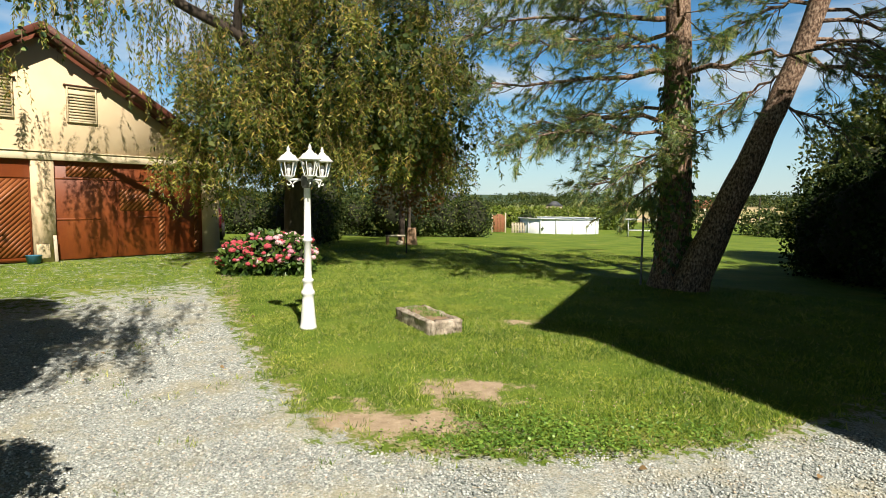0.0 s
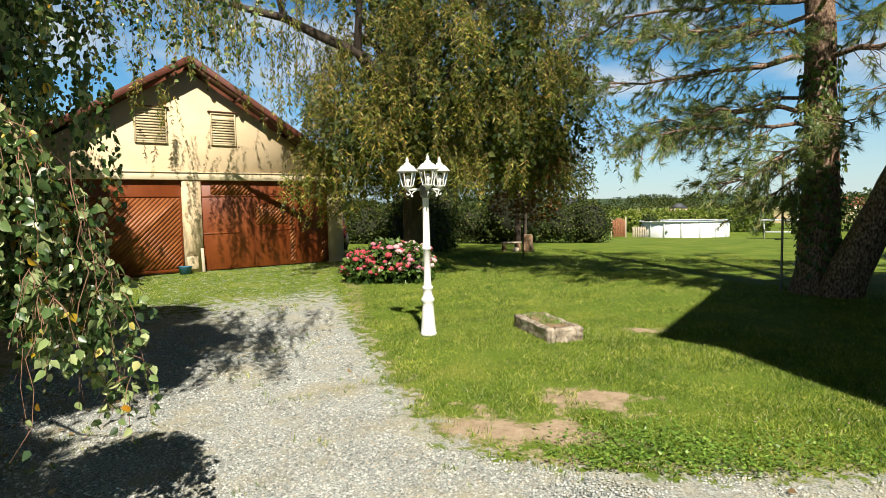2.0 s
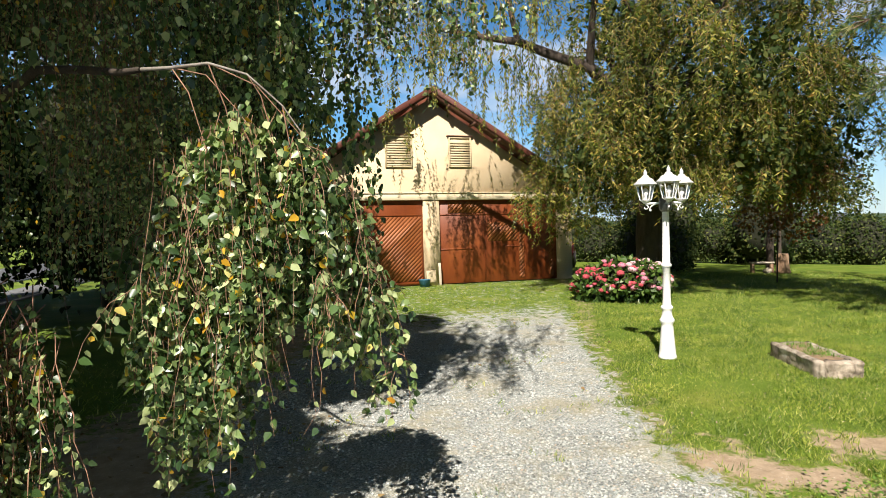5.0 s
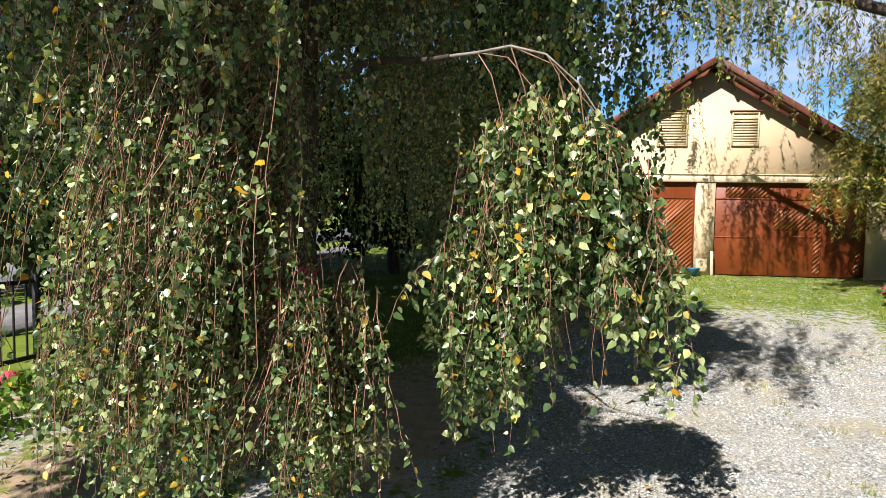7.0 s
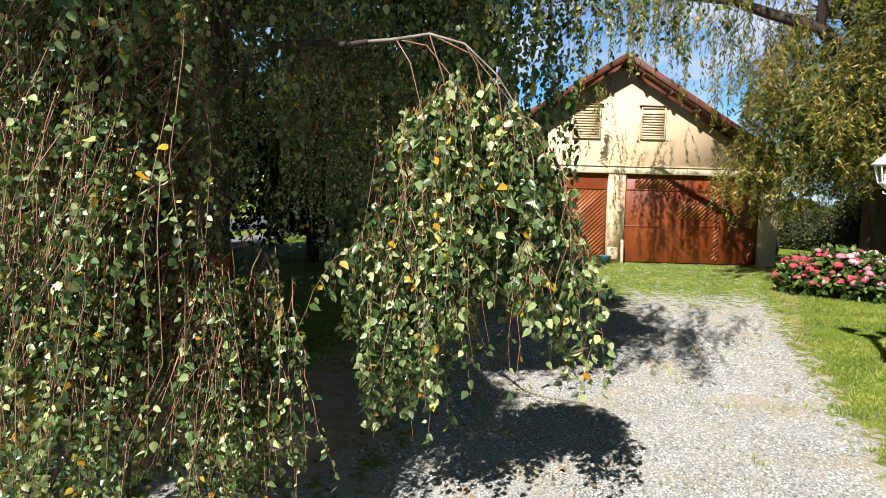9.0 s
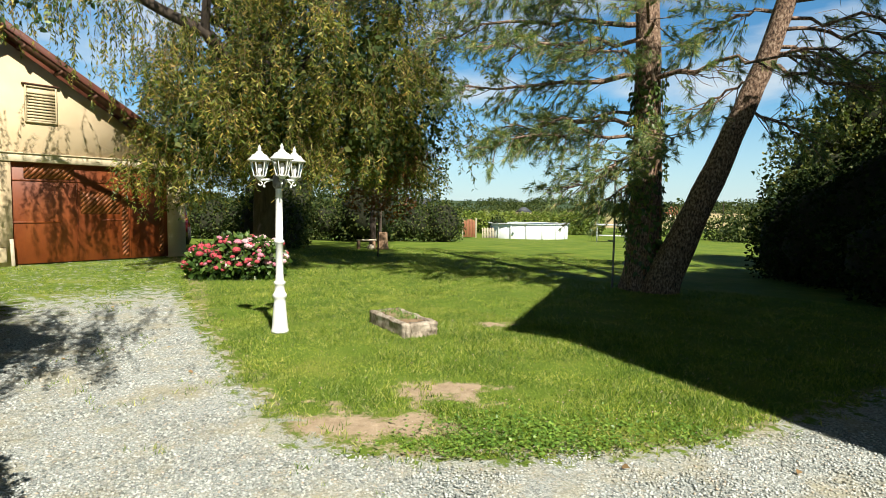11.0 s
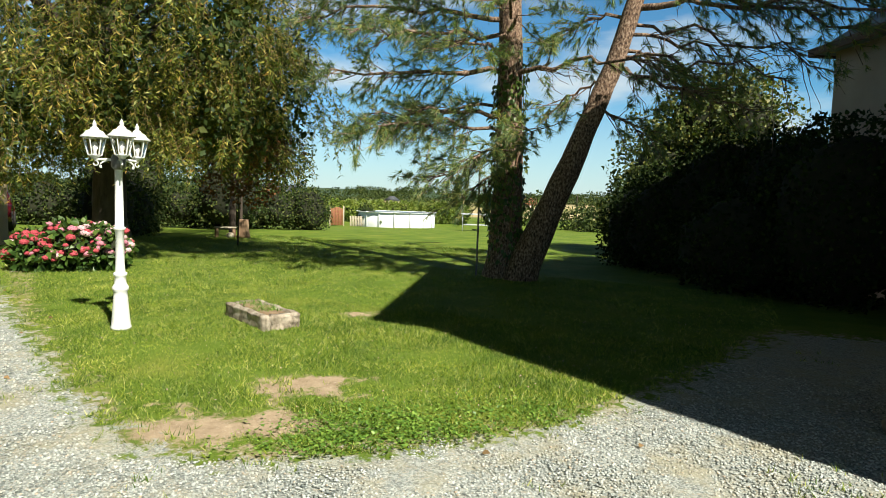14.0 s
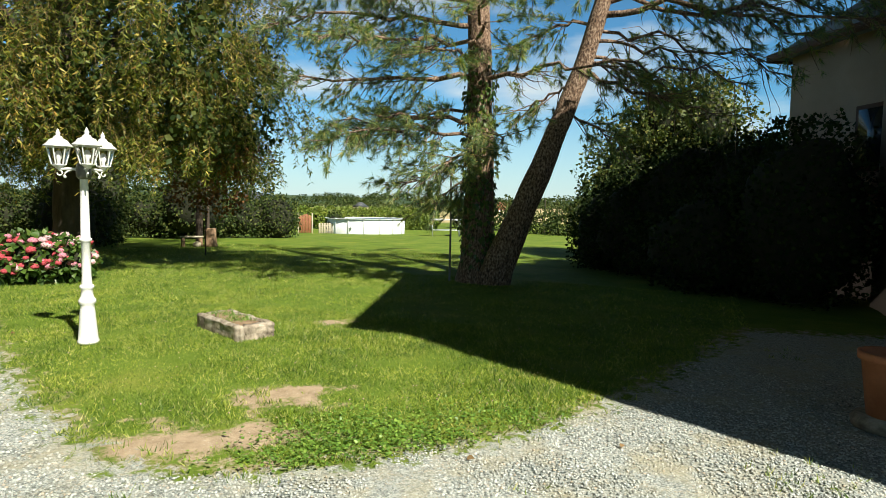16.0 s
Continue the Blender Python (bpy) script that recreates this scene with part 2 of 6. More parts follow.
M = {
    "render": surface("cream_render", [(0.3, (0.60, 0.46, 0.28)), (0.7, (0.72, 0.57, 0.37))], 0.8, 0.9, bump=0.4, fine=45, dirt=(1.1, 0.66, (0.45, 0.33, 0.2))),
    "band": surface("pale_render", [(0.3, (0.66, 0.55, 0.37)), (0.7, (0.75, 0.64, 0.45))], 1.5, 0.85, dirt=(2.2, 0.66, (0.42, 0.35, 0.25))),
    "pink_render": surface("pink_render", [(0.3, (0.38, 0.27, 0.2)), (0.7, (0.5, 0.37, 0.28))], 0.8, 0.9, bump=0.4, fine=40),
    "door": surface("rust_brown_paint", [(0.25, (0.12, 0.024, 0.006)), (0.55, (0.195, 0.044, 0.008)), (0.8, (0.25, 0.068, 0.014))], 1.2, 0.5, bump=0.12, fine=25, stretch=(1, 1, 0.4), dirt=(0.8, 0.62, (0.14, 0.035, 0.014))),
    "slat": surface("varnished_slat", [(0.25, (0.18, 0.046, 0.011)), (0.75, (0.34, 0.115, 0.034))], 2.5, 0.5, bump=0.2, fine=40),
    "dark_wood": surface("dark_wood", [(0.3, (0.07, 0.03, 0.018)), (0.7, (0.13, 0.055, 0.03))], 3, 0.75, stretch=(0.3, 3, 3)),
    "fascia": surface("red_brown_fascia", [(0.3, (0.09, 0.026, 0.017)), (0.7, (0.15, 0.045, 0.028))], 3, 0.6),
    "vent": surface("cream_louvre", [(0.3, (0.52, 0.42, 0.26)), (0.7, (0.64, 0.53, 0.34))], 4, 0.7),
    "tile": surface("clay_tile", [(0.3, (0.22, 0.07, 0.04)), (0.7, (0.36, 0.13, 0.075))], 2, 0.8),
    "slate": surface("roof_slate", [(0.3, (0.045, 0.05, 0.06)), (0.7, (0.09, 0.095, 0.105))], 3, 0.55),
    "white": surface("white_enamel", [(0.3, (0.78, 0.78, 0.76)), (0.7, (0.86, 0.86, 0.84))], 5, 0.4, bump=0.05, dirt=(9, 0.72, (0.5, 0.48, 0.42))),
    "pool": surface("white_steel_panel", [(0.3, (0.76, 0.78, 0.79)), (0.7, (0.85, 0.86, 0.86))], 1.2, 0.45, bump=0.05),
    "pool_rim": surface("grey_white_rim", [(0.3, (0.55, 0.57, 0.58)), (0.7, (0.7, 0.72, 0.72))], 2, 0.5, bump=0.05),
    "stone": surface("weathered_granite", [(0.32, (0.14, 0.11, 0.08)), (0.5, (0.36, 0.3, 0.23)), (0.72, (0.58, 0.52, 0.43))], 7, 0.9, bump=0.9, fine=45, dirt=(5, 0.6, (0.10, 0.105, 0.055))),
    "soil": surface("dry_soil", [(0.3, (0.2, 0.13, 0.075)), (0.7, (0.34, 0.24, 0.15))], 9, 0.95, bump=0.8),
    "pine_bark": surface("pine_bark", [(0.36, (0.035, 0.022, 0.016)), (0.5, (0.19, 0.115, 0.075)), (0.64, (0.42, 0.31, 0.23))], 30, 0.9, bump=1.0, fine=80, stretch=(1, 1, 0.6)),
    "dark_bark": surface("dark_bark", [(0.3, (0.035, 0.026, 0.02)), (0.7, (0.09, 0.068, 0.05))], 9, 0.9, bump=1.0, stretch=(1, 1, 0.3)),
    "pale_bark": surface("pale_birch_bark", [(0.3, (0.12, 0.1, 0.08)), (0.7, (0.32, 0.29, 0.25))], 12, 0.8, bump=0.5),
    "twig": surface("reddish_twig", [(0.3, (0.15, 0.075, 0.045)), (0.7, (0.36, 0.21, 0.13))], 15, 0.8),
    "willow_twig": surface("willow_twig", [(0.3, (0.12, 0.075, 0.03)), (0.7, (0.28, 0.19, 0.08))], 15, 0.8),
    "stump": surface("split_wood", [(0.3, (0.2, 0.12, 0.07)), (0.7, (0.36, 0.23, 0.14))], 6, 0.85, stretch=(3, 3, 0.4), bump=0.7),
    "plank": surface("pale_plank", [(0.3, (0.45, 0.38, 0.28)), (0.7, (0.6, 0.52, 0.4))], 6, 0.8),
    "gate": surface("gate_wood", [(0.3, (0.22, 0.08, 0.04)), (0.7, (0.34, 0.14, 0.07))], 6, 0.75),
    "iron": surface("dark_iron", [(0.3, (0.02, 0.02, 0.022)), (0.7, (0.045, 0.043, 0.042))], 9, 0.5, metal=0.6),
    "grey_metal": surface("grey_metal", [(0.3, (0.16, 0.16, 0.165)), (0.7, (0.26, 0.26, 0.26))], 8, 0.45, metal=0.5),
    "asphalt": surface("asphalt", [(0.3, (0.13, 0.13, 0.135)), (0.7, (0.2, 0.2, 0.2))], 3, 0.9, bump=0.6, fine=120),
    "terracotta": surface("terracotta", [(0.3, (0.36, 0.13, 0.06)), (0.7, (0.48, 0.2, 0.1))], 5, 0.85, bump=0.3),
    "car_red": surface("car_red", [(0.3, (0.07, 0.006, 0.01)), (0.7, (0.09, 0.007, 0.011))], 1, 0.25, bump=0.0, coat=0.8),
    "rubber": surface("rubber", [(0.3, (0.02, 0.02, 0.02)), (0.7, (0.035, 0.035, 0.035))], 9, 0.8),
    "blue": surface("blue_plastic", [(0.3, (0.03, 0.12, 0.2)), (0.7, (0.05, 0.18, 0.26))], 5, 0.5),
    "red_petal": foliage("red_petal", [(0.0, (0.5, 0.02, 0.03)), (0.6, (0.62, 0.035, 0.05)), (1.0, (0.45, 0.02, 0.06))], 0.6),
    "pebble": None,
    "ground": ground_material(),
}


def island_surface(name, stops, rough=0.8, bump=0.3, patch=None):
    m = surface(name, [(0.3, (0.5, 0.5, 0.5)), (0.7, (0.6, 0.6, 0.6))], 20, rough, bump=bump)
    nt = m.node_tree
    g = nt.nodes.new("ShaderNodeNewGeometry")
    col = ramp_of(nt, g.outputs["Random Per Island"], stops)
    if patch:
        col = blend(nt, ramp_of(nt, noise_of(nt, 1.7, 6, 0.7), [(0.48, (0, 0, 0)), (0.64, (0.55, 0.55, 0.55))]), col, patch)
    nt.links.new(col, nt.nodes["Principled BSDF"].inputs["Base Color"])
    return m


M["pebble"] = island_surface("gravel_stone", [(0.0, (0.13, 0.145, 0.135)), (0.3, (0.3, 0.325, 0.31)), (0.6, (0.44, 0.465, 0.44)), (0.9, (0.6, 0.62, 0.58)), (1.0, (0.42, 0.34, 0.25))], patch=(0.38, 0.33, 0.23))
M["birch_leaf"] = foliage("birch_leaf", [(0.0, (0.022, 0.05, 0.016)), (0.45, (0.075, 0.145, 0.042)), (0.72, (0.25, 0.33, 0.13)), (0.95, (0.52, 0.57, 0.3)), (0.975, (0.6, 0.4, 0.03)), (1.0, (0.42, 0.2, 0.02))], 0.36, 0.25, 0.6)
M["willow_leaf"] = foliage("willow_leaf", [(0.0, (0.035, 0.06, 0.014)), (0.4, (0.12, 0.165, 0.028)), (0.72, (0.29, 0.3, 0.055)), (0.9, (0.56, 0.45, 0.13)), (1.0, (0.36, 0.19, 0.05))], 0.5, 0.35, 0.35, 0.85, 0.9)
M["needle"] = foliage("pine_needle", [(0.0, (0.05, 0.1, 0.055)), (0.5, (0.15, 0.23, 0.1)), (0.82, (0.36, 0.4, 0.13)), (1.0, (0.5, 0.38, 0.13))], 0.45, 0.35, 0.4)
M["ivy"] = foliage("ivy_leaf", [(0.0, (0.025, 0.06, 0.012)), (0.6, (0.07, 0.12, 0.02)), (1.0, (0.16, 0.2, 0.035))], 0.35, 0.15)
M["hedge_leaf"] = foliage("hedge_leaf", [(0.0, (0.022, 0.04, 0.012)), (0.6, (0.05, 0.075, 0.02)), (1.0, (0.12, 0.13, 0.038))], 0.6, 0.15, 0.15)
M["garden_leaf"] = foliage("garden_leaf", [(0.0, (0.04, 0.065, 0.02)), (0.6, (0.1, 0.13, 0.035)), (1.0, (0.24, 0.22, 0.07))], 0.5, 0.25, 0.3)
M["light_hedge_leaf"] = foliage("light_hedge_leaf", [(0.0, (0.11, 0.17, 0.025)), (0.6, (0.2, 0.26, 0.04)), (1.0, (0.3, 0.33, 0.06))], 0.5, 0.2)
# dark evergreen colour lowered further to near black, standing in for deep shade
M["shade_toned_leaf"] = foliage("shade_toned_leaf", [(0.0, (0.012, 0.024, 0.007)), (0.6, (0.022, 0.04, 0.01)), (1.0, (0.045, 0.065, 0.016))], 0.7, 0.05, 0.1)
M["russet_leaf"] = foliage("russet_leaf", [(0.0, (0.1, 0.06, 0.015)), (0.5, (0.22, 0.09, 0.02)), (1.0, (0.3, 0.1, 0.025))], 0.5, 0.25)
M["hydrangea_leaf"] = foliage("hydrangea_leaf", [(0.0, (0.03, 0.065, 0.015)), (0.6, (0.06, 0.12, 0.02)), (1.0, (0.13, 0.19, 0.04))], 0.45, 0.2)
M["grass"] = foliage("grass_blade", [(0.0, (0.04, 0.095, 0.01)), (0.45, (0.17, 0.26, 0.03)), (0.82, (0.38, 0.45, 0.075)), (1.0, (0.72, 0.64, 0.32))], 0.45, 0.3, 0.35, 1.0, 1.6)
M["weed"] = foliage("weed_leaf", [(0.0, (0.07, 0.15, 0.022)), (0.6, (0.15, 0.27, 0.04)), (1.0, (0.28, 0.4, 0.08))], 0.45, 0.2)
M["litter"] = foliage("dry_leaf", [(0.0, (0.16, 0.085, 0.04)), (0.6, (0.3, 0.19, 0.09)), (1.0, (0.42, 0.3, 0.14))], 0.7, 0.1)
# near-black colour that paints the shade inside bushes and crowns
M["inner"] = surface("inner_shade_colour", [(0.3, (0.014, 0.017, 0.008)), (0.7, (0.03, 0.032, 0.014))], 6, 0.95, bump=0.8)
for key, lo, hi in (("flower_red", (0.3, 0.03, 0.045), (0.52, 0.1, 0.12)), ("flower_pink", (0.42, 0.1, 0.17), (0.64, 0.3, 0.36)), ("flower_pale", (0.5, 0.24, 0.3), (0.74, 0.55, 0.54))):
    M[key] = surface(key, [(0.35, lo), (0.65, hi)], 45, 0.75, bump=1.0, fine=90, spec=0.2)
GLASS = bpy.data.materials.new("lantern_glass")
GLASS.use_nodes = True
gb = GLASS.node_tree.nodes["Principled BSDF"]
gb.inputs["Transmission Weight"].default_value, gb.inputs["Roughness"].default_value, gb.inputs["IOR"].default_value = 1.0, 0.05, 1.1
M["glass"] = GLASS
DARK_GLASS = bpy.data.materials.new("window_glass")
DARK_GLASS.use_nodes = True
db = DARK_GLASS.node_tree.nodes["Principled BSDF"]
db.inputs["Base Color"].default_value, db.inputs["Roughness"].default_value = (0.02, 0.025, 0.03, 1), 0.08
M["window_glass"] = DARK_GLASS

# ---- shape helpers ----
rng = np.random.default_rng(7)


class Shape:
    """Collects vertices and faces; make() links them as one mesh object."""

    def __init__(self):
        self.v, self.f, self.n = [], [], 0

    def add(self, verts, faces):
        verts = np.asarray(verts, float).reshape(-1, 3)
        for fa in faces if isinstance(faces, list) else [faces]:
            self.f.append(np.asarray(fa, int).reshape(len(fa), -1) + self.n)
        self.v.append(verts)
        self.n += len(verts)
        return self

    def box(self, centre, size, rz=0.0, tilt=None, bevel=0.0):
        bm = bmesh.new()
        bmesh.ops.create_cube(bm, size=1, matrix=Matrix.Diagonal((*size, 1)))
        if bevel:
            bmesh.ops.bevel(bm, geom=bm.edges[:], offset=bevel, segments=1, affect="EDGES")
        m = Matrix.Translation(centre) @ Matrix.Rotation(rz, 4, "Z")
        if tilt:
            m = m @ Matrix.Rotation(tilt[0], 4, tilt[1])
        bm.transform(m)
        return self.bm(bm)

    def bm(self, bm):
        bm.verts.index_update()
        groups = {}
        for fa in bm.faces:
            groups.setdefault(len(fa.verts), []).append([q.index for q in fa.verts])
        self.add([q.co[:] for q in bm.verts], [np.array(g) for g in groups.values()])
        bm.free()
        return self

    def lathe(self, profile, seg=20, at=(0, 0, 0)):
        a = np.arange(seg) * 2 * math.pi / seg
        pr = np.array(profile, float)
        v = np.stack([pr[:, None, 0] * np.cos(a), pr[:, None, 0] * np.sin(a), np.repeat(pr[:, 1:2], seg, 1)], -1).reshape(-1, 3) + np.array(at)
        i, j = np.meshgrid(np.arange(len(pr) - 1), np.arange(seg), indexing="ij")
        k = (j + 1) % seg
        q = np.stack([i * seg + j, i * seg + k, (i + 1) * seg + k, (i + 1) * seg + j], -1).reshape(-1, 4)
        return self.add(v, q)

    def tube(self, pts, radii, seg=6):
        p = np.asarray(pts, float)
        n = len(p)
        r = np.broadcast_to(np.asarray(radii, float), (n,))
        t = np.gradient(p, axis=0)
        t /= np.linalg.norm(t, axis=1, keepdims=True) + 1e-9
        ref = np.where(np.abs(t[:, 2:3]) > 0.9, np.array([[1.0, 0, 0]]), np.array([[0, 0, 1.0]]))
        a = np.cross(t, ref)
        a /= np.linalg.norm(a, axis=1, keepdims=True) + 1e-9
        b = np.cross(t, a)
        th = np.arange(seg) * 2 * math.pi / seg
        v = p[:, None] + r[:, None, None] * (a[:, None] * np.cos(th)[:, None] + b[:, None] * np.sin(th)[:, None])
        i, j = np.meshgrid(np.arange(n - 1), np.arange(seg), indexing="ij")
        k = (j + 1) % seg
        q = np.stack([i * seg + j, i * seg + k, (i + 1) * seg + k, (i + 1) * seg + j], -1).reshape(-1, 4)
        return self.add(v.reshape(-1, 3), q)

    def poly(self, ring, z0, z1):
        """A prism over a plan outline."""
        n = len(ring)
        v = [(x, y, z0) for x, y in ring] + [(x, y, z1) for x, y in ring]
        sides = np.array([[i, (i + 1) % n, n + (i + 1) % n, n + i] for i in range(n)])
        return self.add(v, [sides, np.array([list(range(n, 2 * n))]), np.array([list(range(n - 1, -1, -1))])])

    def mesh(self, name, material, smooth=False):
        me = bpy.data.meshes.new(name)
        v = np.concatenate(self.v).astype(np.float32)
        loops = np.concatenate([g.ravel() for g in self.f]).astype(np.int32)
        counts = np.concatenate([np.full(len(g), g.shape[1]) for g in self.f])
        starts = np.concatenate([[0], np.cumsum(counts)[:-1]]).astype(np.int32)
        me.vertices.add(len(v))
        me.vertices.foreach_set("co", v.ravel())
        me.loops.add(len(loops))
        me.loops.foreach_set("vertex_index", loops)
        me.polygons.add(len(counts))
        me.polygons.foreach_set("loop_start", starts)
        if smooth:
            me.polygons.foreach_set("use_smooth", np.ones(len(counts), bool))
        me.update(calc_edges=True)
        me.materials.append(material)
        return me

    def make(self, name, material, parent=None, label="", smooth=False, at=None):
        ob = new(name, self.mesh(name, material, smooth))
        if at is not None:
            ob.matrix_basis = at
        if parent is not None:
            ob.parent = parent
        return tagged(ob, label)


def thing(name, label, category, group="", kind="", at=None):
    e = new(name)
    e.empty_display_size = 0.2
    if at is not None:
        e.matrix_basis = at
    return tagged(e, label, category, group, kind)


def unit(a):
    return a / (np.linalg.norm(a, axis=-1, keepdims=True) + 1e-9)


def scatter(shape, tv, tf, place, tip, size, normal=None):
    """Many copies of a small template joined in one mesh: its y axis along tip, its z axis near normal."""
    n = len(place)
    tip = unit(np.asarray(tip, float))
    normal = rng.normal(size=(n, 3)) if normal is None else np.asarray(normal, float)
    side = unit(np.cross(tip, normal))
    up = np.cross(side, tip)
    size = np.broadcast_to(np.asarray(size, float), (n,))[:, None, None]
    tv = np.asarray(tv, float)
    v = (side[:, None] * tv[None, :, 0:1] + tip[:, None] * tv[None, :, 1:2] + up[:, None] * tv[None, :, 2:3]) * size + np.asarray(place)[:, None]
    off = (np.arange(n) * len(tv))[:, None, None]
    return shape.add(v.reshape(-1, 3), [(np.asarray(g)[None] + off).reshape(-1, np.asarray(g).shape[1]) for g in tf])


BROAD = ([(0, 0, 0), (-0.36, 0.22, 0.07), (-0.3, 0.55, 0.06), (0, 1, -0.06), (0.3, 0.55, 0.06), (0.36, 0.22, 0.07)], [[(0, 3, 2, 1)], [(0, 5, 4, 3)]])
LANCE = ([(0, 0, 0), (-0.12, 0.4, 0.03), (0, 1, -0.05), (0.12, 0.4, 0.03)], [[(0, 1, 2, 3)]])
DIAMOND = ([(0, 0, 0), (-0.33, 0.42, 0.08), (0, 1, 0), (0.33, 0.42, 0.08)], [[(0, 2, 1), (0, 3, 2)]])
BLADE = ([(-0.065, 0, 0), (0.065, 0, 0), (0.0, 1, 0.12)], [[(0, 1, 2)]])


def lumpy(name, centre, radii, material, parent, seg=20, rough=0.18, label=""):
    """A closed, uneven mass inside a bush, so that no sky shows through its middle; near-black colour paints inner
    shade.
    """
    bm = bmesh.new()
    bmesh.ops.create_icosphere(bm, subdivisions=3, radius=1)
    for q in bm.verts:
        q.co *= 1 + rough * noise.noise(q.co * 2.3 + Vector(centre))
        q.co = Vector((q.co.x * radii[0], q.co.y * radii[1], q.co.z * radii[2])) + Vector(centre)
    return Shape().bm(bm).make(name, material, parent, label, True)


def blob_points(centre, radii, n, rough=0.3, shell=0.25, low=-0.9):
    """Points and outward directions over an uneven round crown."""
    d = unit(rng.normal(size=(int(n * 1.5), 3)))
    d = d[d[:, 2] > low][:n]
    wob = np.array([noise.noise(Vector(q) * 2.6 + Vector(centre)) + 0.6 * noise.noise(Vector(q) * 6.1 + Vector(centre)) for q in d])
    r = 1 + rough * wob - shell * rng.random(len(d)) ** 2
    return np.asarray(centre) + d * r[:, None] * np.asarray(radii), d

# ---- ground ----
LAWN_EDGE = np.array([(-30, 13.5), (-14.1, 7.8), (-9.7, 5.35), (-7.6, 4.22), (-6.5, 3.78), (-4.92, 3.07), (-4.0, 2.74), (-3.36, 2.56), (-2.76, 2.67), (-2.4, 2.9), (-1.94, 3.33), (-1.52, 3.79), (-1.1, 4.3), (-0.89, 4.79), (-0.66, 5.4), (-0.42, 6.0), (0.0, 7.5), (0.5, 8.9), (4, 9.6), (12, 10)])
SOIL_SPOTS = [(-3.2, 3.02, 0.62, 0.33, 0.25), (-2.8, 3.28, 0.34, 0.25, 0.6), (-3.25, 4.06, 0.42, 0.33, 0.5), (-4.55, 6.85, 0.26, 0.2, 0.3)]


def land(x, y):
    """Height of the ground: flat garden, a slow fall behind it, far low hills."""
    x, y = np.asarray(x, float), np.asarray(y, float)
    s = -0.5 * x + 0.866 * y
    sm = lambda a, b: (lambda u: u * u * (3 - 2 * u))(np.clip((s - a) / (b - a), 0, 1))
    z = -1.0 * sm(20, 56) - 2.5 * sm(60, 260)
    far = np.hypot(x, y)
    hill = np.clip((far - 500) / 700, 0, 1)
    z = z + hill * hill * (3 - 2 * hill) * (15 + 4 * np.sin(x * 0.0061 + 1.0) + 4 * np.sin(x * 0.017 + y * 0.004))
    return z


def edge_distance(x, y):
    """Metres from the lawn's edge, positive on the gravel side."""
    p = np.stack([x, y], -1)[:, None]
    a, b = LAWN_EDGE[:-1], LAWN_EDGE[1:]
    ab = b - a
    t = np.clip(((p - a) * ab).sum(-1) / (ab ** 2).sum(-1), 0, 1)
    q = p - (a + ab * t[..., None])
    d = np.sqrt((q ** 2).sum(-1))
    yb = np.interp(x, LAWN_EDGE[:, 0], LAWN_EDGE[:, 1])
    return np.where(y < yb, 1, -1) * d.min(1)


def gravel_cover(x, y):
    d = edge_distance(x, y)
    g = np.clip(0.5 + d / 0.9, 0, 1)
    g = g * np.clip((x + 15.4) / 8.6, 0.36, 1)
    side = y - np.interp(x, [-18, -8, -6.0, -4.4, -2.5, 6], [2.2, 0.2, -0.8, -3.9, -5.4, -8])
    bare = np.maximum(np.exp(-((x + 3.6) / 1.3) ** 2 - ((y + 2.7) / 1.1) ** 2), np.exp(-((x + 4.6) / 1.7) ** 2 - ((y + 1.2) / 0.85) ** 2))
    return g * np.clip(0.55 + side / 1.2, 0, 1) * (1 - 0.92 * bare)


def soil_cover(x, y):
    s = np.zeros_like(x)
    for cx, cy, rx, ry, turn in SOIL_SPOTS:
        u, v = (x - cx) * math.cos(turn) + (y - cy) * math.sin(turn), (y - cy) * math.cos(turn) - (x - cx) * math.sin(turn)
        s = np.maximum(s, 0.85 * np.clip(1.15 - 0.62 * np.sqrt((u / rx) ** 2 + (v / ry) ** 2), 0, 1))
    s = s + (s > 0.05) * (0.16 * np.sin(7.3 * x + 2.1 * np.sin(5.1 * y)) + 0.14 * np.sin(9.7 * y + 1.8 * np.sin(8.3 * x)) + 0.08 * np.sin(23 * x + 17 * y))
    d = edge_distance(x, y)
    s = np.maximum(s, 0.48 * np.exp(-((d + 0.05) / 0.3) ** 2))
    side = y - np.interp(x, [-18, -8, -6.0, -4.4, -2.5, 6], [2.2, 0.2, -0.8, -3.9, -5.4, -8])
    s = np.maximum(s, 0.8 * np.exp(-((x + 3.6) / 1.3) ** 2 - ((y + 2.7) / 1.1) ** 2))
    s = np.maximum(s, 0.95 * np.exp(-((x + 4.6) / 1.7) ** 2 - ((y + 1.2) / 0.85) ** 2))
    return np.maximum(s, 0.62 * np.exp(-((side + 0.3) / 0.9) ** 2))


def axis(lo, hi, step, reach, start):
    grow = start * 1.22 ** np.arange(60)
    grow = grow[np.cumsum(grow) < reach]
    return np.concatenate([(lo - np.cumsum(grow))[::-1], np.arange(lo, hi, step), hi + np.cumsum(grow)])


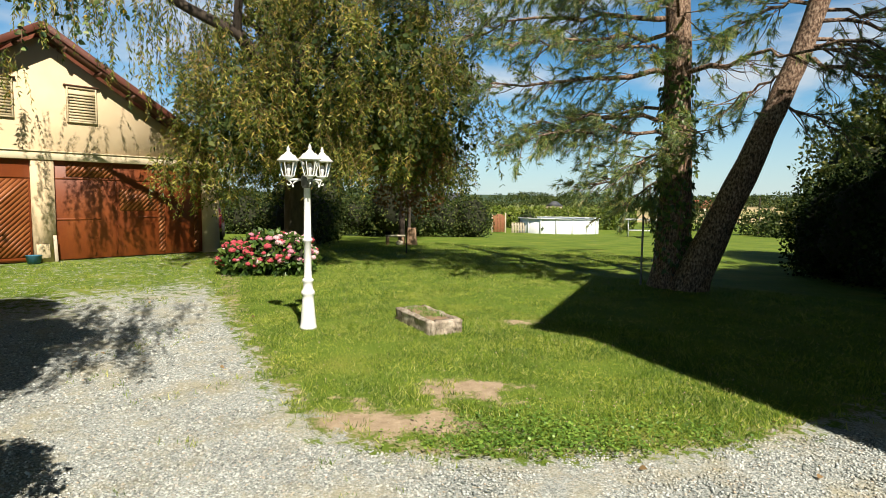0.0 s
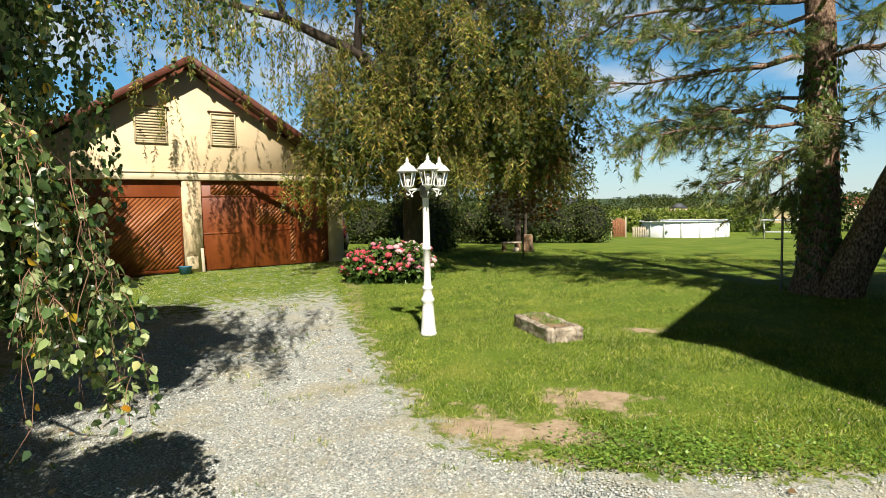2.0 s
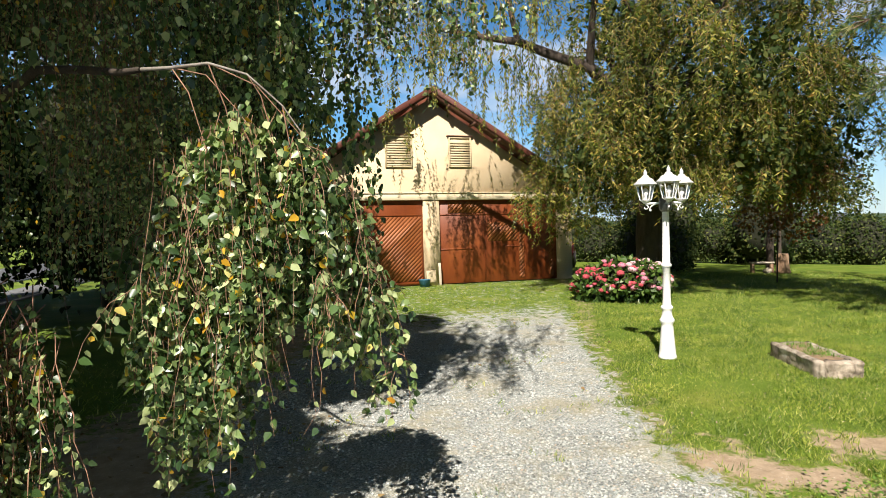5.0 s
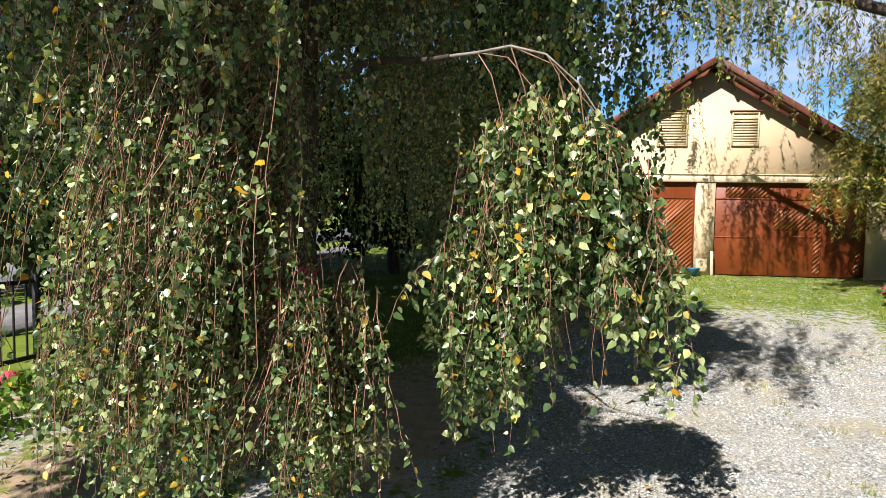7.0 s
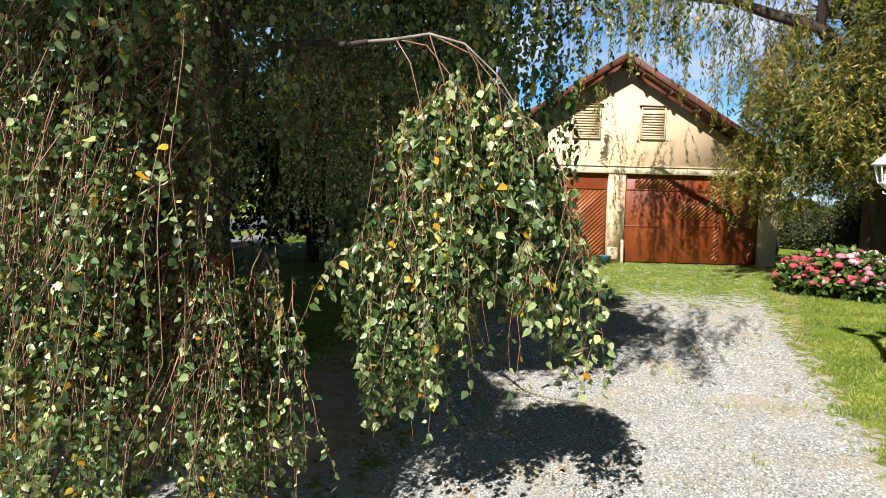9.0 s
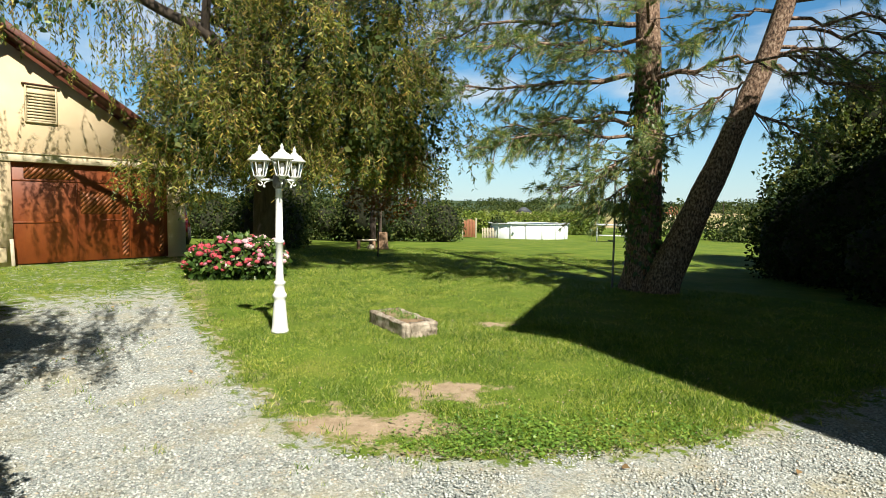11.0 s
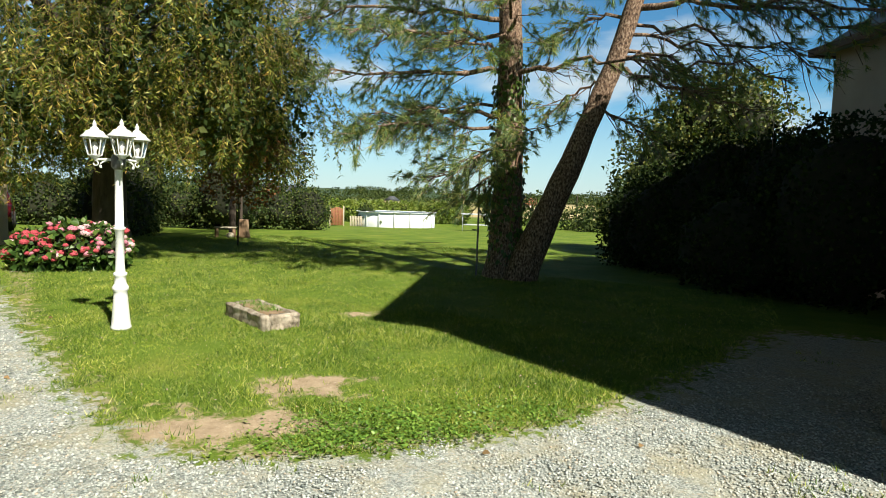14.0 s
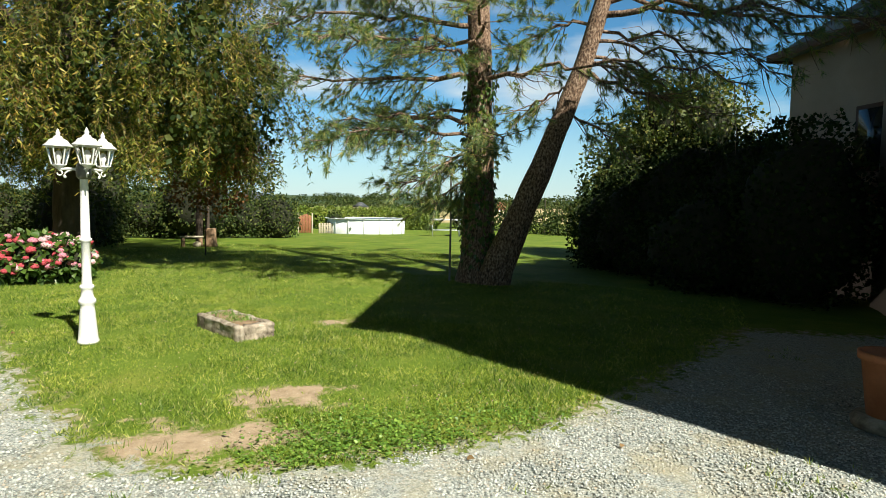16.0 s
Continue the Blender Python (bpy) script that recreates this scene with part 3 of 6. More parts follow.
gx, gy = axis(-18, 4, 0.11, 3200, 0.2), axis(-6, 16, 0.11, 3200, 0.2)
GX, GY = np.meshgrid(gx, gy)
vx, vy = GX.ravel(), GY.ravel()
dist = np.hypot(vx, vy)
near = dist < 40
micro = np.zeros_like(vx)
micro[near] = [0.014 * noise.noise((a * 2.1, b * 2.1, 0)) + 0.006 * noise.noise((a * 7, b * 7, 3)) for a, b in zip(vx[near], vy[near])]
gs = Shape()
gi, gj = np.meshgrid(np.arange(len(gy) - 1), np.arange(len(gx) - 1), indexing="ij")
w = len(gx)
gs.add(np.stack([vx, vy, land(vx, vy) + micro - 0.01], -1), np.stack([gi * w + gj, gi * w + gj + 1, (gi + 1) * w + gj + 1, (gi + 1) * w + gj], -1).reshape(-1, 4))
ground = tagged(gs.make("ground", M["ground"], smooth=True), "mown lawn with clover, grey gravel drive and bare soil patches", "ground", kind="structure")
cover = np.zeros((len(vx), 4), np.float32)
cover[:, 3] = 1 - np.clip((dist - 640) / 60, 0, 1)
cover[near, 0], cover[near, 1] = gravel_cover(vx[near], vy[near]), soil_cover(vx[near], vy[near])
cover[:, 2] = np.clip((-0.5 * vx + 0.866 * vy - 85) / 10, 0, 1)
layer = ground.data.color_attributes.new("cover", "FLOAT_COLOR", "POINT")
layer.data.foreach_set("color", cover.ravel())

# road beyond the fence
rs = Shape()
rs.poly([(-60, -16), (-60, -10.4), (20, -9.2), (20, -14.8)], -0.02, 0.03)
tagged(rs.make("road", M["asphalt"]), "grey asphalt village road behind the fence", "road", kind="structure")
rs = Shape()
rs.poly([(-60, -8.6), (-60, -7.2), (20, -6.2), (20, -7.6)], -0.02, 0.06)
tagged(rs.make("pavement", M["asphalt"]), "narrow grey pavement beside the road", "pavement", kind="structure")

# ---- garage ----
GXF = -17.8
garage = thing("garage", "cream rendered double garage with gable and rust-brown doors", "garage", at=pose(GXF, 4.85, 0))


for y0, y1 in ((-4.75, -4.24), (-0.25, 0.25), (4.24, 4.75)):
    Shape().box((-0.125, (y0 + y1) / 2, 1.25), (0.25, y1 - y0, 2.7)).make("pier", M["render"], garage)
v = [(x, y, z) for x in (-0.25, 0.0) for y, z in ((-4.75, 2.6), (4.75, 2.6), (4.75, 2.74), (0, 5.64), (-4.75, 2.74))]
Shape().add(v, [np.array([(4, 3, 2, 1, 0), (5, 6, 7, 8, 9)]), np.array([(0, 1, 6, 5), (1, 2, 7, 6), (2, 3, 8, 7), (3, 4, 9, 8), (4, 0, 5, 9)])]).make("gable", M["render"], garage, "cream rendered gable wall")
Shape().box((0.02, 0, 2.7), (0.035, 9.3, 0.2), bevel=0.008).make("lintel_band", M["band"], garage, "pale painted lintel band")
Shape().box((0.035, 0, 2.815), (0.07, 9.0, 0.03), bevel=0.006).make("drip_moulding", M["band"], garage)
for sy in (-1, 1):
    Shape().box((-5.2, sy * 4.63, 1.3), (9.88, 0.24, 2.8)).make("side_wall", M["render"], garage)
Shape().box((-10.2, 0, 1.5), (0.12, 9.0, 2.8)).make("back_wall", M["render"], garage)
slope = math.atan(0.611)
run = 4.95 / math.cos(slope)
for sy in (-1, 1):
    mid = (-4.92, sy * 2.475, 5.9 - 2.475 * math.tan(slope))
    Shape().box(mid, (10.86, run, 0.05), tilt=(-sy * slope, "X")).make("roof_slope", M["tile"], garage)
    mid = (0.5, sy * 2.475, 5.86 - 2.475 * math.tan(slope))
    Shape().box(mid, (0.05, run, 0.16), tilt=(-sy * slope, "X"), bevel=0.006).make("fascia", M["fascia"], garage, "red-brown painted verge board")
    mid = (0.24, sy * 2.45, 5.76 - 2.45 * math.tan(slope))
    Shape().box(mid, (0.46, run - 0.1, 0.035), tilt=(-sy * slope, "X")).make("soffit", M["dark_wood"], garage, "dark boarded soffit")
    for k in range(6):
        u = 0.5 + k * 0.8
        Shape().box((0.24, sy * u, 5.68 - u * math.tan(slope)), (0.46, 0.07, 0.1), tilt=(-sy * slope, "X")).make("purlin", M["dark_wood"], garage)


def clip_strip(poly, y0, y1, z0, z1):
    for axis_i, lim, keep in ((0, y0, 1), (0, y1, -1), (1, z0, 1), (1, z1, -1)):
        res = []
        for i, p in enumerate(poly):
            q = poly[(i + 1) % len(poly)]
            a, b = (p[axis_i] - lim) * keep, (q[axis_i] - lim) * keep
            if a >= 0:
                res.append(p)
            if a * b < 0:
                t = a / (a - b)
                res.append((p[0] + (q[0] - p[0]) * t, p[1] + (q[1] - p[1]) * t))
        poly = res
        if not poly:
            break
    return poly


def diagonal_slats(parent, y0, y1, z0, z1, back, pitch=0.09):
    """Boards nailed at 45 degrees over a rectangle, with open joints."""
    k = (z0 - y1)
    while k < z1 - y0:
        g = 0.02
        strip = [(y0 - 1, y0 - 1 + k + g), (y1 + 1, y1 + 1 + k + g), (y1 + 1, y1 + 1 + k + pitch * 1.41), (y0 - 1, y0 - 1 + k + pitch * 1.41)]
        ring = clip_strip(strip, y0, y1, z0, z1)
        if len(ring) >= 3:
            n = len(ring)
            th = back + 0.012 + 0.004 * random.random()
            v = [(back, a, b) for a, b in ring] + [(th, a, b) for a, b in ring]
            s = Shape().add(v, [np.array([[i, (i + 1) % n, n + (i + 1) % n, n + i] for i in range(n)]), np.array([list(range(n, 2 * n))])])
            s.make("slat", M["slat"], parent)
        k += pitch * 1.41


def garage_door(y0, y1, boarded):
    d = Shape().box((-0.12, (y0 + y1) / 2, 1.34), (0.05, y1 - y0 - 0.02, 2.64), bevel=0.006).make("door", M["door"], garage, "rust-brown painted garage door")
    rail = lambda a, b, c, e: Shape().box((-0.085, (a + b) / 2, (c + e) / 2), (0.02, b - a, e - c), bevel=0.004).make("rail", M["door"], d)
    rail(y0 + 0.02, y1 - 0.02, 2.13, 2.17)
    if boarded:
        rail(y0 + 0.02, y1 - 0.02, 0.05, 0.12)
        strips = [(y0 + 0.06, y1 - 0.06, 0.14, 2.1)]
    else:
        rail(y0 + 0.04, y0 + 1.1, 1.06, 1.1), rail(y0 + 2.1, y0 + 2.85, 1.1, 1.14)
        rail(y0 + 1.5, y0 + 1.53, 0.05, 2.12)
        rail(y0 + 2.86, y0 + 2.9, 0.05, 2.55)
        strips = [(y0 + 0.3, y0 + 1.45, 2.19, 2.54), (y0 + 2.66, y0 + 2.84, 0.1, 2.5), (y0 + 1.6, y0 + 2.62, 1.3, 1.9), (y0 + 3.72, y0 + 3.86, 0.1, 2.1)]
    for a, b, c, e in strips:
        diagonal_slats(d, a, b, c, e, -0.0955)


garage_door(-4.24, -0.25, True)
garage_door(0.25, 4.24, False)


def louvre(yc, zc, w_, h_):
    v = Shape().box((-0.0 + 0.004, yc, zc), (0.03, w_, h_)).make("louvre", M["vent"], garage, "cream slatted louvre")
    for a, b, c, e in ((yc - w_ / 2, yc - w_ / 2 + 0.04, zc - h_ / 2, zc + h_ / 2), (yc + w_ / 2 - 0.04, yc + w_ / 2, zc - h_ / 2, zc + h_ / 2), (yc - w_ / 2 + 0.04, yc + w_ / 2 - 0.04, zc + h_ / 2 - 0.04, zc + h_ / 2), (yc - w_ / 2 + 0.04, yc + w_ / 2 - 0.04, zc - h_ / 2, zc - h_ / 2 + 0.04)):
        Shape().box((0.03, (a + b) / 2, (c + e) / 2), (0.05, b - a, e - c), bevel=0.004).make("jamb", M["vent"], v)
    n = int((h_ - 0.1) / 0.075)
    for i in range(n):
        Shape().box((0.03, yc, zc - h_ / 2 + 0.085 + i * 0.075), (0.014, w_ - 0.09, 0.082), tilt=(-0.55, "Y")).make("slat", M["vent"], v)
    Shape().box((0.04, yc, zc + h_ / 2 + 0.03), (0.08, w_ + 0.12, 0.035), bevel=0.005).make("weather_board", M["dark_wood"], v)


louvre(-0.98, 4.06, 0.82, 0.95)
louvre(0.95, 4.06, 0.72, 0.92)
panel = thing("notice_board", "cream weathered board leaning on the garage pier", "board", at=pose(GXF + 0.1, 4.78, 0.0, 0, -6, 0))
Shape().box((0, 0, 0.28), (0.02, 0.3, 0.36), bevel=0.004).make("board", M["vent"], panel)
plank = tagged(Shape().box((0, 0, 0.34), (0.03, 0.08, 0.68), tilt=(-0.12, "Y"), bevel=0.004).make("plank", M["plank"], at=pose(GXF + 0.16, 5.03, 0)), "pale plank leaning on the garage pier", "plank")
tub = tagged(Shape().lathe([(0.0, 0), (0.14, 0), (0.18, 0.2), (0.19, 0.21), (0.17, 0.205), (0.13, 0.03), (0, 0.03)], 16).make("bucket", M["blue"], at=pose(GXF + 0.3, 4.5, 0), smooth=True), "small blue plastic tub by the garage pier", "bucket")

# ---- houses that shade the garden ----


def gabled_house(name, label, m, sx, sy, eave, ridge, wall, window_at):
    h = thing(name, label, "house", at=m)
    t = 0.3
    for c, s in (((sx / 2, t / 2, eave / 2), (sx, t, eave)), ((sx / 2, sy - t / 2, eave / 2), (sx, t, eave)), ((t / 2, sy / 2, eave / 2), (t, sy - 2 * t, eave)), ((sx - t / 2, sy / 2, eave / 2), (t, sy - 2 * t, eave))):
        Shape().box(c, s).make("wall", wall, h)
    e = 0.35
    v = [(-e, -e, eave), (sx + e, -e, eave), (sx + e, sy + e, eave), (-e, sy + e, eave), (sx * 0.3, sy / 2, ridge), (sx * 0.7, sy / 2, ridge)]
    Shape().add(v, [np.array([(0, 1, 5, 4), (2, 3, 4, 5)]), np.array([(1, 2, 5), (3, 0, 4)]), np.array([(3, 2, 1, 0)])]).make("roof", M["slate"], h)
    for c, s in (((sx / 2, -e, eave + 0.02), (sx + 2 * e, 0.04, 0.16)), ((-e, sy / 2, eave + 0.02), (0.04, sy + 2 * e, 0.16))):
        Shape().box(c, s, bevel=0.008).make("gutter", M["dark_wood"], h)
    for c, s in window_at:
        w_ = Shape().box(c, s, bevel=0.01).make("window", M["dark_wood"], h)
        Shape().box((c[0] - 0.01 if s[0] < s[1] else c[0], c[1] if s[0] < s[1] else c[1] - 0.01, c[2]), (s[0], s[1] * 0.8, s[2] * 0.86) if s[0] < s[1] else (s[0] * 0.8, s[1], s[2] * 0.86)).make("pane", M["window_glass"], w_)
    return h


house = thing("house", "tall rendered house whose gable shades the drive", "house", at=pose(2.5, 3.4, 0))
v = [(x, y, z) for x in (0, 0.3) for y, z in ((0, -0.1), (8.8, -0.1), (8.8, 7.5), (4.4, 9.7), (0, 7.5))]
Shape().add(v, [np.array([(4, 3, 2, 1, 0), (5, 6, 7, 8, 9)]), np.array([(0, 1, 6, 5), (1, 2, 7, 6), (2, 3, 8, 7), (3, 4, 9, 8), (4, 0, 5, 9)])]).make("gable_wall", M["pink_render"], house)
for y in (0.15, 8.65):
    Shape().box((5.15, y, 3.7), (9.7, 0.3, 7.6)).make("side_wall", M["pink_render"], house)
Shape().box((10.15, 4.4, 3.7), (0.3, 8.8, 7.6)).make("back_wall", M["pink_render"], house)
for sy in (-1, 1):
    Shape().box((5.1, 4.4 + sy * 2.35, 8.62), (10.6, 5.3, 0.12), tilt=(-sy * 0.4636, "X")).make("roof_slope", M["slate"], house)
gabled_house("house_wing", "lower pinkish house wing with dark slate roof", pose(1.46, 14.98, -0.1, 0, 0, -59.4), 5.3, 6.5, 4.9, 7.6, M["pink_render"], [((2.2, 0.0, 3.0), (0.8, 0.06, 1.2))])

# ---- garden lamp ----
lamp = thing("garden_lamp", "white cast three-headed lantern post on the lawn", "lamp post", at=pose(-6.31, 4.6, 0))
Shape().lathe([(0.0, 0), (0.105, 0), (0.11, 0.03), (0.1, 0.05), (0.094, 0.12), (0.073, 0.38), (0.068, 0.43), (0.085, 0.45), (0.088, 0.48), (0.074, 0.5), (0.062, 0.53), (0.056, 0.6), (0.072, 0.615), (0.072, 0.64), (0.054, 0.655)], 24).make("base", M["white"], lamp, smooth=True)
Shape().lathe([(0.053, 0.655), (0.047, 0.75), (0.046, 1.12), (0.062, 1.13), (0.062, 1.155), (0.046, 1.165), (0.04, 1.82), (0.05, 1.83), (0.05, 1.86), (0.0, 1.862)], 20).make("column", M["white"], lamp, smooth=True)
Shape().lathe([(0.0, 1.78), (0.055, 1.8), (0.075, 1.83), (0.075, 1.92), (0.06, 1.96), (0.02, 1.99), (0.0, 2.0)], 20).make("hub", M["grey_metal"], lamp, "dull grey hub", True)


def lantern(angle):
    ca, sa = math.cos(angle), math.sin(angle)
    at_ = lambda r, z, k=0.0: (r * ca - k * sa, r * sa + k * ca, z)
    arm = Shape().tube([at_(0.05, 1.9), at_(0.15, 1.905), at_(0.25, 1.9)], 0.014, 8)
    th = np.linspace(0, 4.6, 16)
    arm.tube([at_(0.12 + (0.055 - 0.008 * q) * math.sin(q) + 0.02 * q, 1.84 + (0.05 - 0.007 * q) * math.cos(q)) for q in th], 0.009, 6)
    th = np.linspace(0, 5.2, 16)
    arm.tube([at_(0.245 - (0.04 - 0.005 * q) * math.sin(q), 1.855 + (0.035 - 0.005 * q) * math.cos(q)) for q in th], 0.008, 6)
    arm.make("arm", M["white"], lamp, smooth=True)
    cx, cy = 0.245 * ca, 0.245 * sa
    hexa = 6
    head = Shape().lathe([(0.0, 1.9), (0.03, 1.905), (0.04, 1.925), (0.066, 1.94), (0.07, 1.95), (0.0, 1.951)], hexa, (cx, cy, 0)).make("lantern", M["white"], lamp)
    Shape().lathe([(0.125, 2.135), (0.145, 2.138), (0.14, 2.15), (0.105, 2.18), (0.085, 2.21), (0.05, 2.225), (0.035, 2.25), (0.022, 2.255), (0.02, 2.27), (0.026, 2.28), (0.012, 2.31), (0.0, 2.335)], hexa, (cx, cy, 0)).make("roof", M["white"], head)
    Shape().lathe([(0.0, 2.134), (0.125, 2.134)], hexa, (cx, cy, 0)).make("cover_plate", M["white"], head)
    for k in range(hexa):
        a = k * 2 * math.pi / hexa
        p0, p1 = (cx + 0.066 * math.cos(a), cy + 0.066 * math.sin(a), 1.948), (cx + 0.112 * math.cos(a), cy + 0.112 * math.sin(a), 2.137)
        Shape().tube([p0, p1], 0.0075, 5).make("glazing_bar", M["white"], head)
    Shape().lathe([(0.058, 1.955), (0.1, 2.132)], hexa, (cx, cy, 0)).make("glass", M["glass"], head).visible_shadow = False
    Shape().lathe([(0.0, 1.95), (0.018, 1.95), (0.018, 2.0), (0.03, 2.02), (0.034, 2.05), (0.02, 2.09), (0.0, 2.1)], 12, (cx, cy, 0)).make("bulb", M["white"], head, "white lamp bulb", True)


for turn in (201.5, 81.5, -38.5):
    lantern(radians(54 - turn))

# ---- stone trough ----
trough = thing("stone_trough", "old granite trough filled with dry soil and weeds", "trough", at=pose(-5.375, 5.84, -0.045, 0, 0, -23))
s = Shape()
for c, sz in (((0, -0.188, 0.08), (1.16, 0.09, 0.26)), ((0, 0.188, 0.08), (1.16, 0.09, 0.26)), ((-0.525, 0, 0.08), (0.11, 0.29, 0.26)), ((0.52, 0, 0.08), (0.12, 0.29, 0.26))):
    bm = bmesh.new()
    bmesh.ops.create_cube(bm, size=1, matrix=Matrix.Translation(c) @ Matrix.Diagonal((*sz, 1)))
    bmesh.ops.bevel(bm, geom=bm.edges[:], offset=0.016, segments=2, affect="EDGES")
    bmesh.ops.subdivide_edges(bm, edges=[e for e in bm.edges if e.calc_length() > 0.2], cuts=14, use_grid_fill=True)
    for q in bm.verts:
        q.co += 0.016 * noise.noise_vector(q.co * 9) + 0.01 * noise.noise_vector(q.co * 26)
    s.bm(bm)
s.make("basin", M["stone"], trough, smooth=True)
n = 26
xx, yy = np.meshgrid(np.linspace(-0.49, 0.49, n), np.linspace(-0.15, 0.15, 8))
zz = np.array([0.2 + 0.03 * noise.noise((a * 4, b * 4, 1)) + 0.012 * noise.noise((a * 15, b * 15, 1)) for a, b in zip(xx.ravel(), yy.ravel())])
i, j = np.meshgrid(np.arange(7), np.arange(n - 1), indexing="ij")
Shape().add(np.stack([xx.ravel(), yy.ravel(), zz], -1), np.stack([i * n + j, i * n + j + 1, (i + 1) * n + j + 1, (i + 1) * n + j], -1).reshape(-1, 4)).make("soil", M["soil"], trough, "dry crumbly soil", True)
s = Shape()
p = np.stack([rng.uniform(-0.48, 0.28, 420), rng.uniform(-0.15, 0.15, 420), np.full(420, 0.19)], -1)
scatter(s, *BLADE, p, rng.normal(size=(420, 3)) * 0.5 + (0, 0, 0.8), rng.uniform(0.03, 0.09, 420))
s.make("weeds", M["weed"], trough, "low green weeds")

# ---- above-ground pool ----
ax, ay = np.array((-28.12, 41.3)), np.array((-22.6, 44.6))
px, py = (ax + ay) / 2 + np.array((-0.5, 0.85)) * 2.0
pool = thing("pool", "round white steel above-ground swimming pool", "pool", at=pose(px, py, float(land(px, py)) - 0.02, 0, 0, 20))
R, H, NP = 3.25, 1.25, 16
Shape().lathe([(R, 0), (R, H), (R - 0.03, H), (R - 0.03, 0.1), (0, 0.1)], 96).make("wall", M["pool"], pool, smooth=True)
for k in range(NP):
    a = 2 * math.pi * (k + 0.35) / NP
    c, s_ = math.cos(a), math.sin(a)
    Shape().box(((R + 0.03) * c, (R + 0.03) * s_, H / 2), (0.05, 0.13, H), rz=a, bevel=0.012).make("post", M["pool_rim"], pool)
    Shape().box(((R + 0.03) * c, (R + 0.03) * s_, H + 0.04), (0.26, 0.24, 0.07), rz=a, bevel=0.02).make("cap", M["pool_rim"], pool)
Shape().lathe([(R - 0.12, H), (R + 0.12, H), (R + 0.13, H + 0.025), (R + 0.1, H + 0.045), (R - 0.1, H + 0.045), (R - 0.12, H)], 64).make("rim", M["pool_rim"], pool, "grey-white top rail", True)
water = bpy.data.materials.new("pool_water")
water.use_nodes = True
water.node_tree.nodes["Principled BSDF"].inputs["Base Color"].default_value = (0.03, 0.16, 0.2, 1)
water.node_tree.nodes["Principled BSDF"].inputs["Roughness"].default_value = 0.05
Shape().lathe([(0, 1.08), (R - 0.03, 1.08)], 64).make("water", water, pool)
Shape().box((R * math.cos(-1.75), R * math.sin(-1.75) - 0.08, 0.62), (0.16, 0.14, 0.2), rz=-1.75, bevel=0.02).make("skimmer", M["pool_rim"], pool)

# ---- gate, stump, bench ----
gate = thing("garden_gate", "small red-brown wooden garden gate with arched top", "gate", at=pose(-29.45, 40.4, float(land(-29.45, 40.4)), 0, 0, 35))
for k in range(8):
    u = (k - 3.5) / 3.5
    hgt = 1.35 + 0.14 * (1 - u * u)
    Shape().box((u * 0.42, 0, hgt / 2 + 0.05), (0.105, 0.03, hgt), bevel=0.006).make("board", M["gate"], gate)
for z in (0.35, 1.15):
    Shape().box((0, 0.035, z), (0.95, 0.04, 0.09), bevel=0.006).make("rail", M["gate"], gate)
for u in (-1, 1):
    Shape().box((u * 0.55, 0, 0.8), (0.1, 0.1, 1.65), bevel=0.012).make("post", M["plank"], gate)
fence_x = thing("picket_fence", "short weathered picket fence by the pool", "fence", at=pose(-28.6, 41.1, float(land(-28.6, 41.1)), 0, 0, 35))
for k in range(9):
    Shape().box((k * 0.13, 0, 0.42), (0.08, 0.02, 0.84), bevel=0.006).make("picket", M["plank"], fence_x)
for z in (0.25, 0.65):
    Shape().box((0.52, 0.03, z), (1.2, 0.03, 0.06)).make("rail", M["plank"], fence_x)
st = Shape()
prof = [(0.0, 0.0), (0.24, 0.0), (0.2, 0.1), (0.19, 0.35), (0.185, 0.6), (0.16, 0.63), (0, 0.635)]
st.lathe(prof, 18)
st.v[0] += np.array([0.03 * noise.noise_vector(Vector(q) * 5) for q in st.v[0]])
tagged(st.make("tree_stump", M["stump"], at=pose(-15.82, 16.2, 0), smooth=True), "upright cut log stump standing on the lawn", "stump")
bench = thing("bench", "low rough plank bench under the small tree", "bench", at=pose(-16.2, 15.72, 0, 0, 0, 50))
Shape().box((0, 0, 0.34), (0.75, 0.24, 0.05), bevel=0.01).make("seat", M["plank"], bench)
for u in (-1, 1):
    Shape().box((u * 0.28, 0, 0.16), (0.12, 0.2, 0.32), bevel=0.015).make("leg", M["stump"], bench)
rock = Shape()
bm = bmesh.new()
bmesh.ops.create_icosphere(bm, subdivisions=3, radius=0.13)
for q in bm.verts:
    q.co += 0.04 * noise.noise_vector(q.co * 9)
    q.co.z = q.co.z * 0.8 + 0.07
tagged(rock.bm(bm).make("white_stone", M["plank"], at=pose(-16.0, 15.75, 0), smooth=True), "pale round stone lying under the bench", "stone")
# slim stake by the pine
stake = thing("garden_stake", "slim grey stake standing beside the pine trunk", "stake", at=pose(-4.95, 11.68, 0))
Shape().tube([(0, 0, 0), (0.01, 0, 1.2), (0, 0, 2.35)], 0.022, 8).make("pole", M["grey_metal"], stake, smooth=True)
for z in (0.55, 0.95):
    Shape().tube([(-0.12, 0, z), (0.0, 0, z)], 0.012, 6).make("peg", M["grey_metal"], stake)

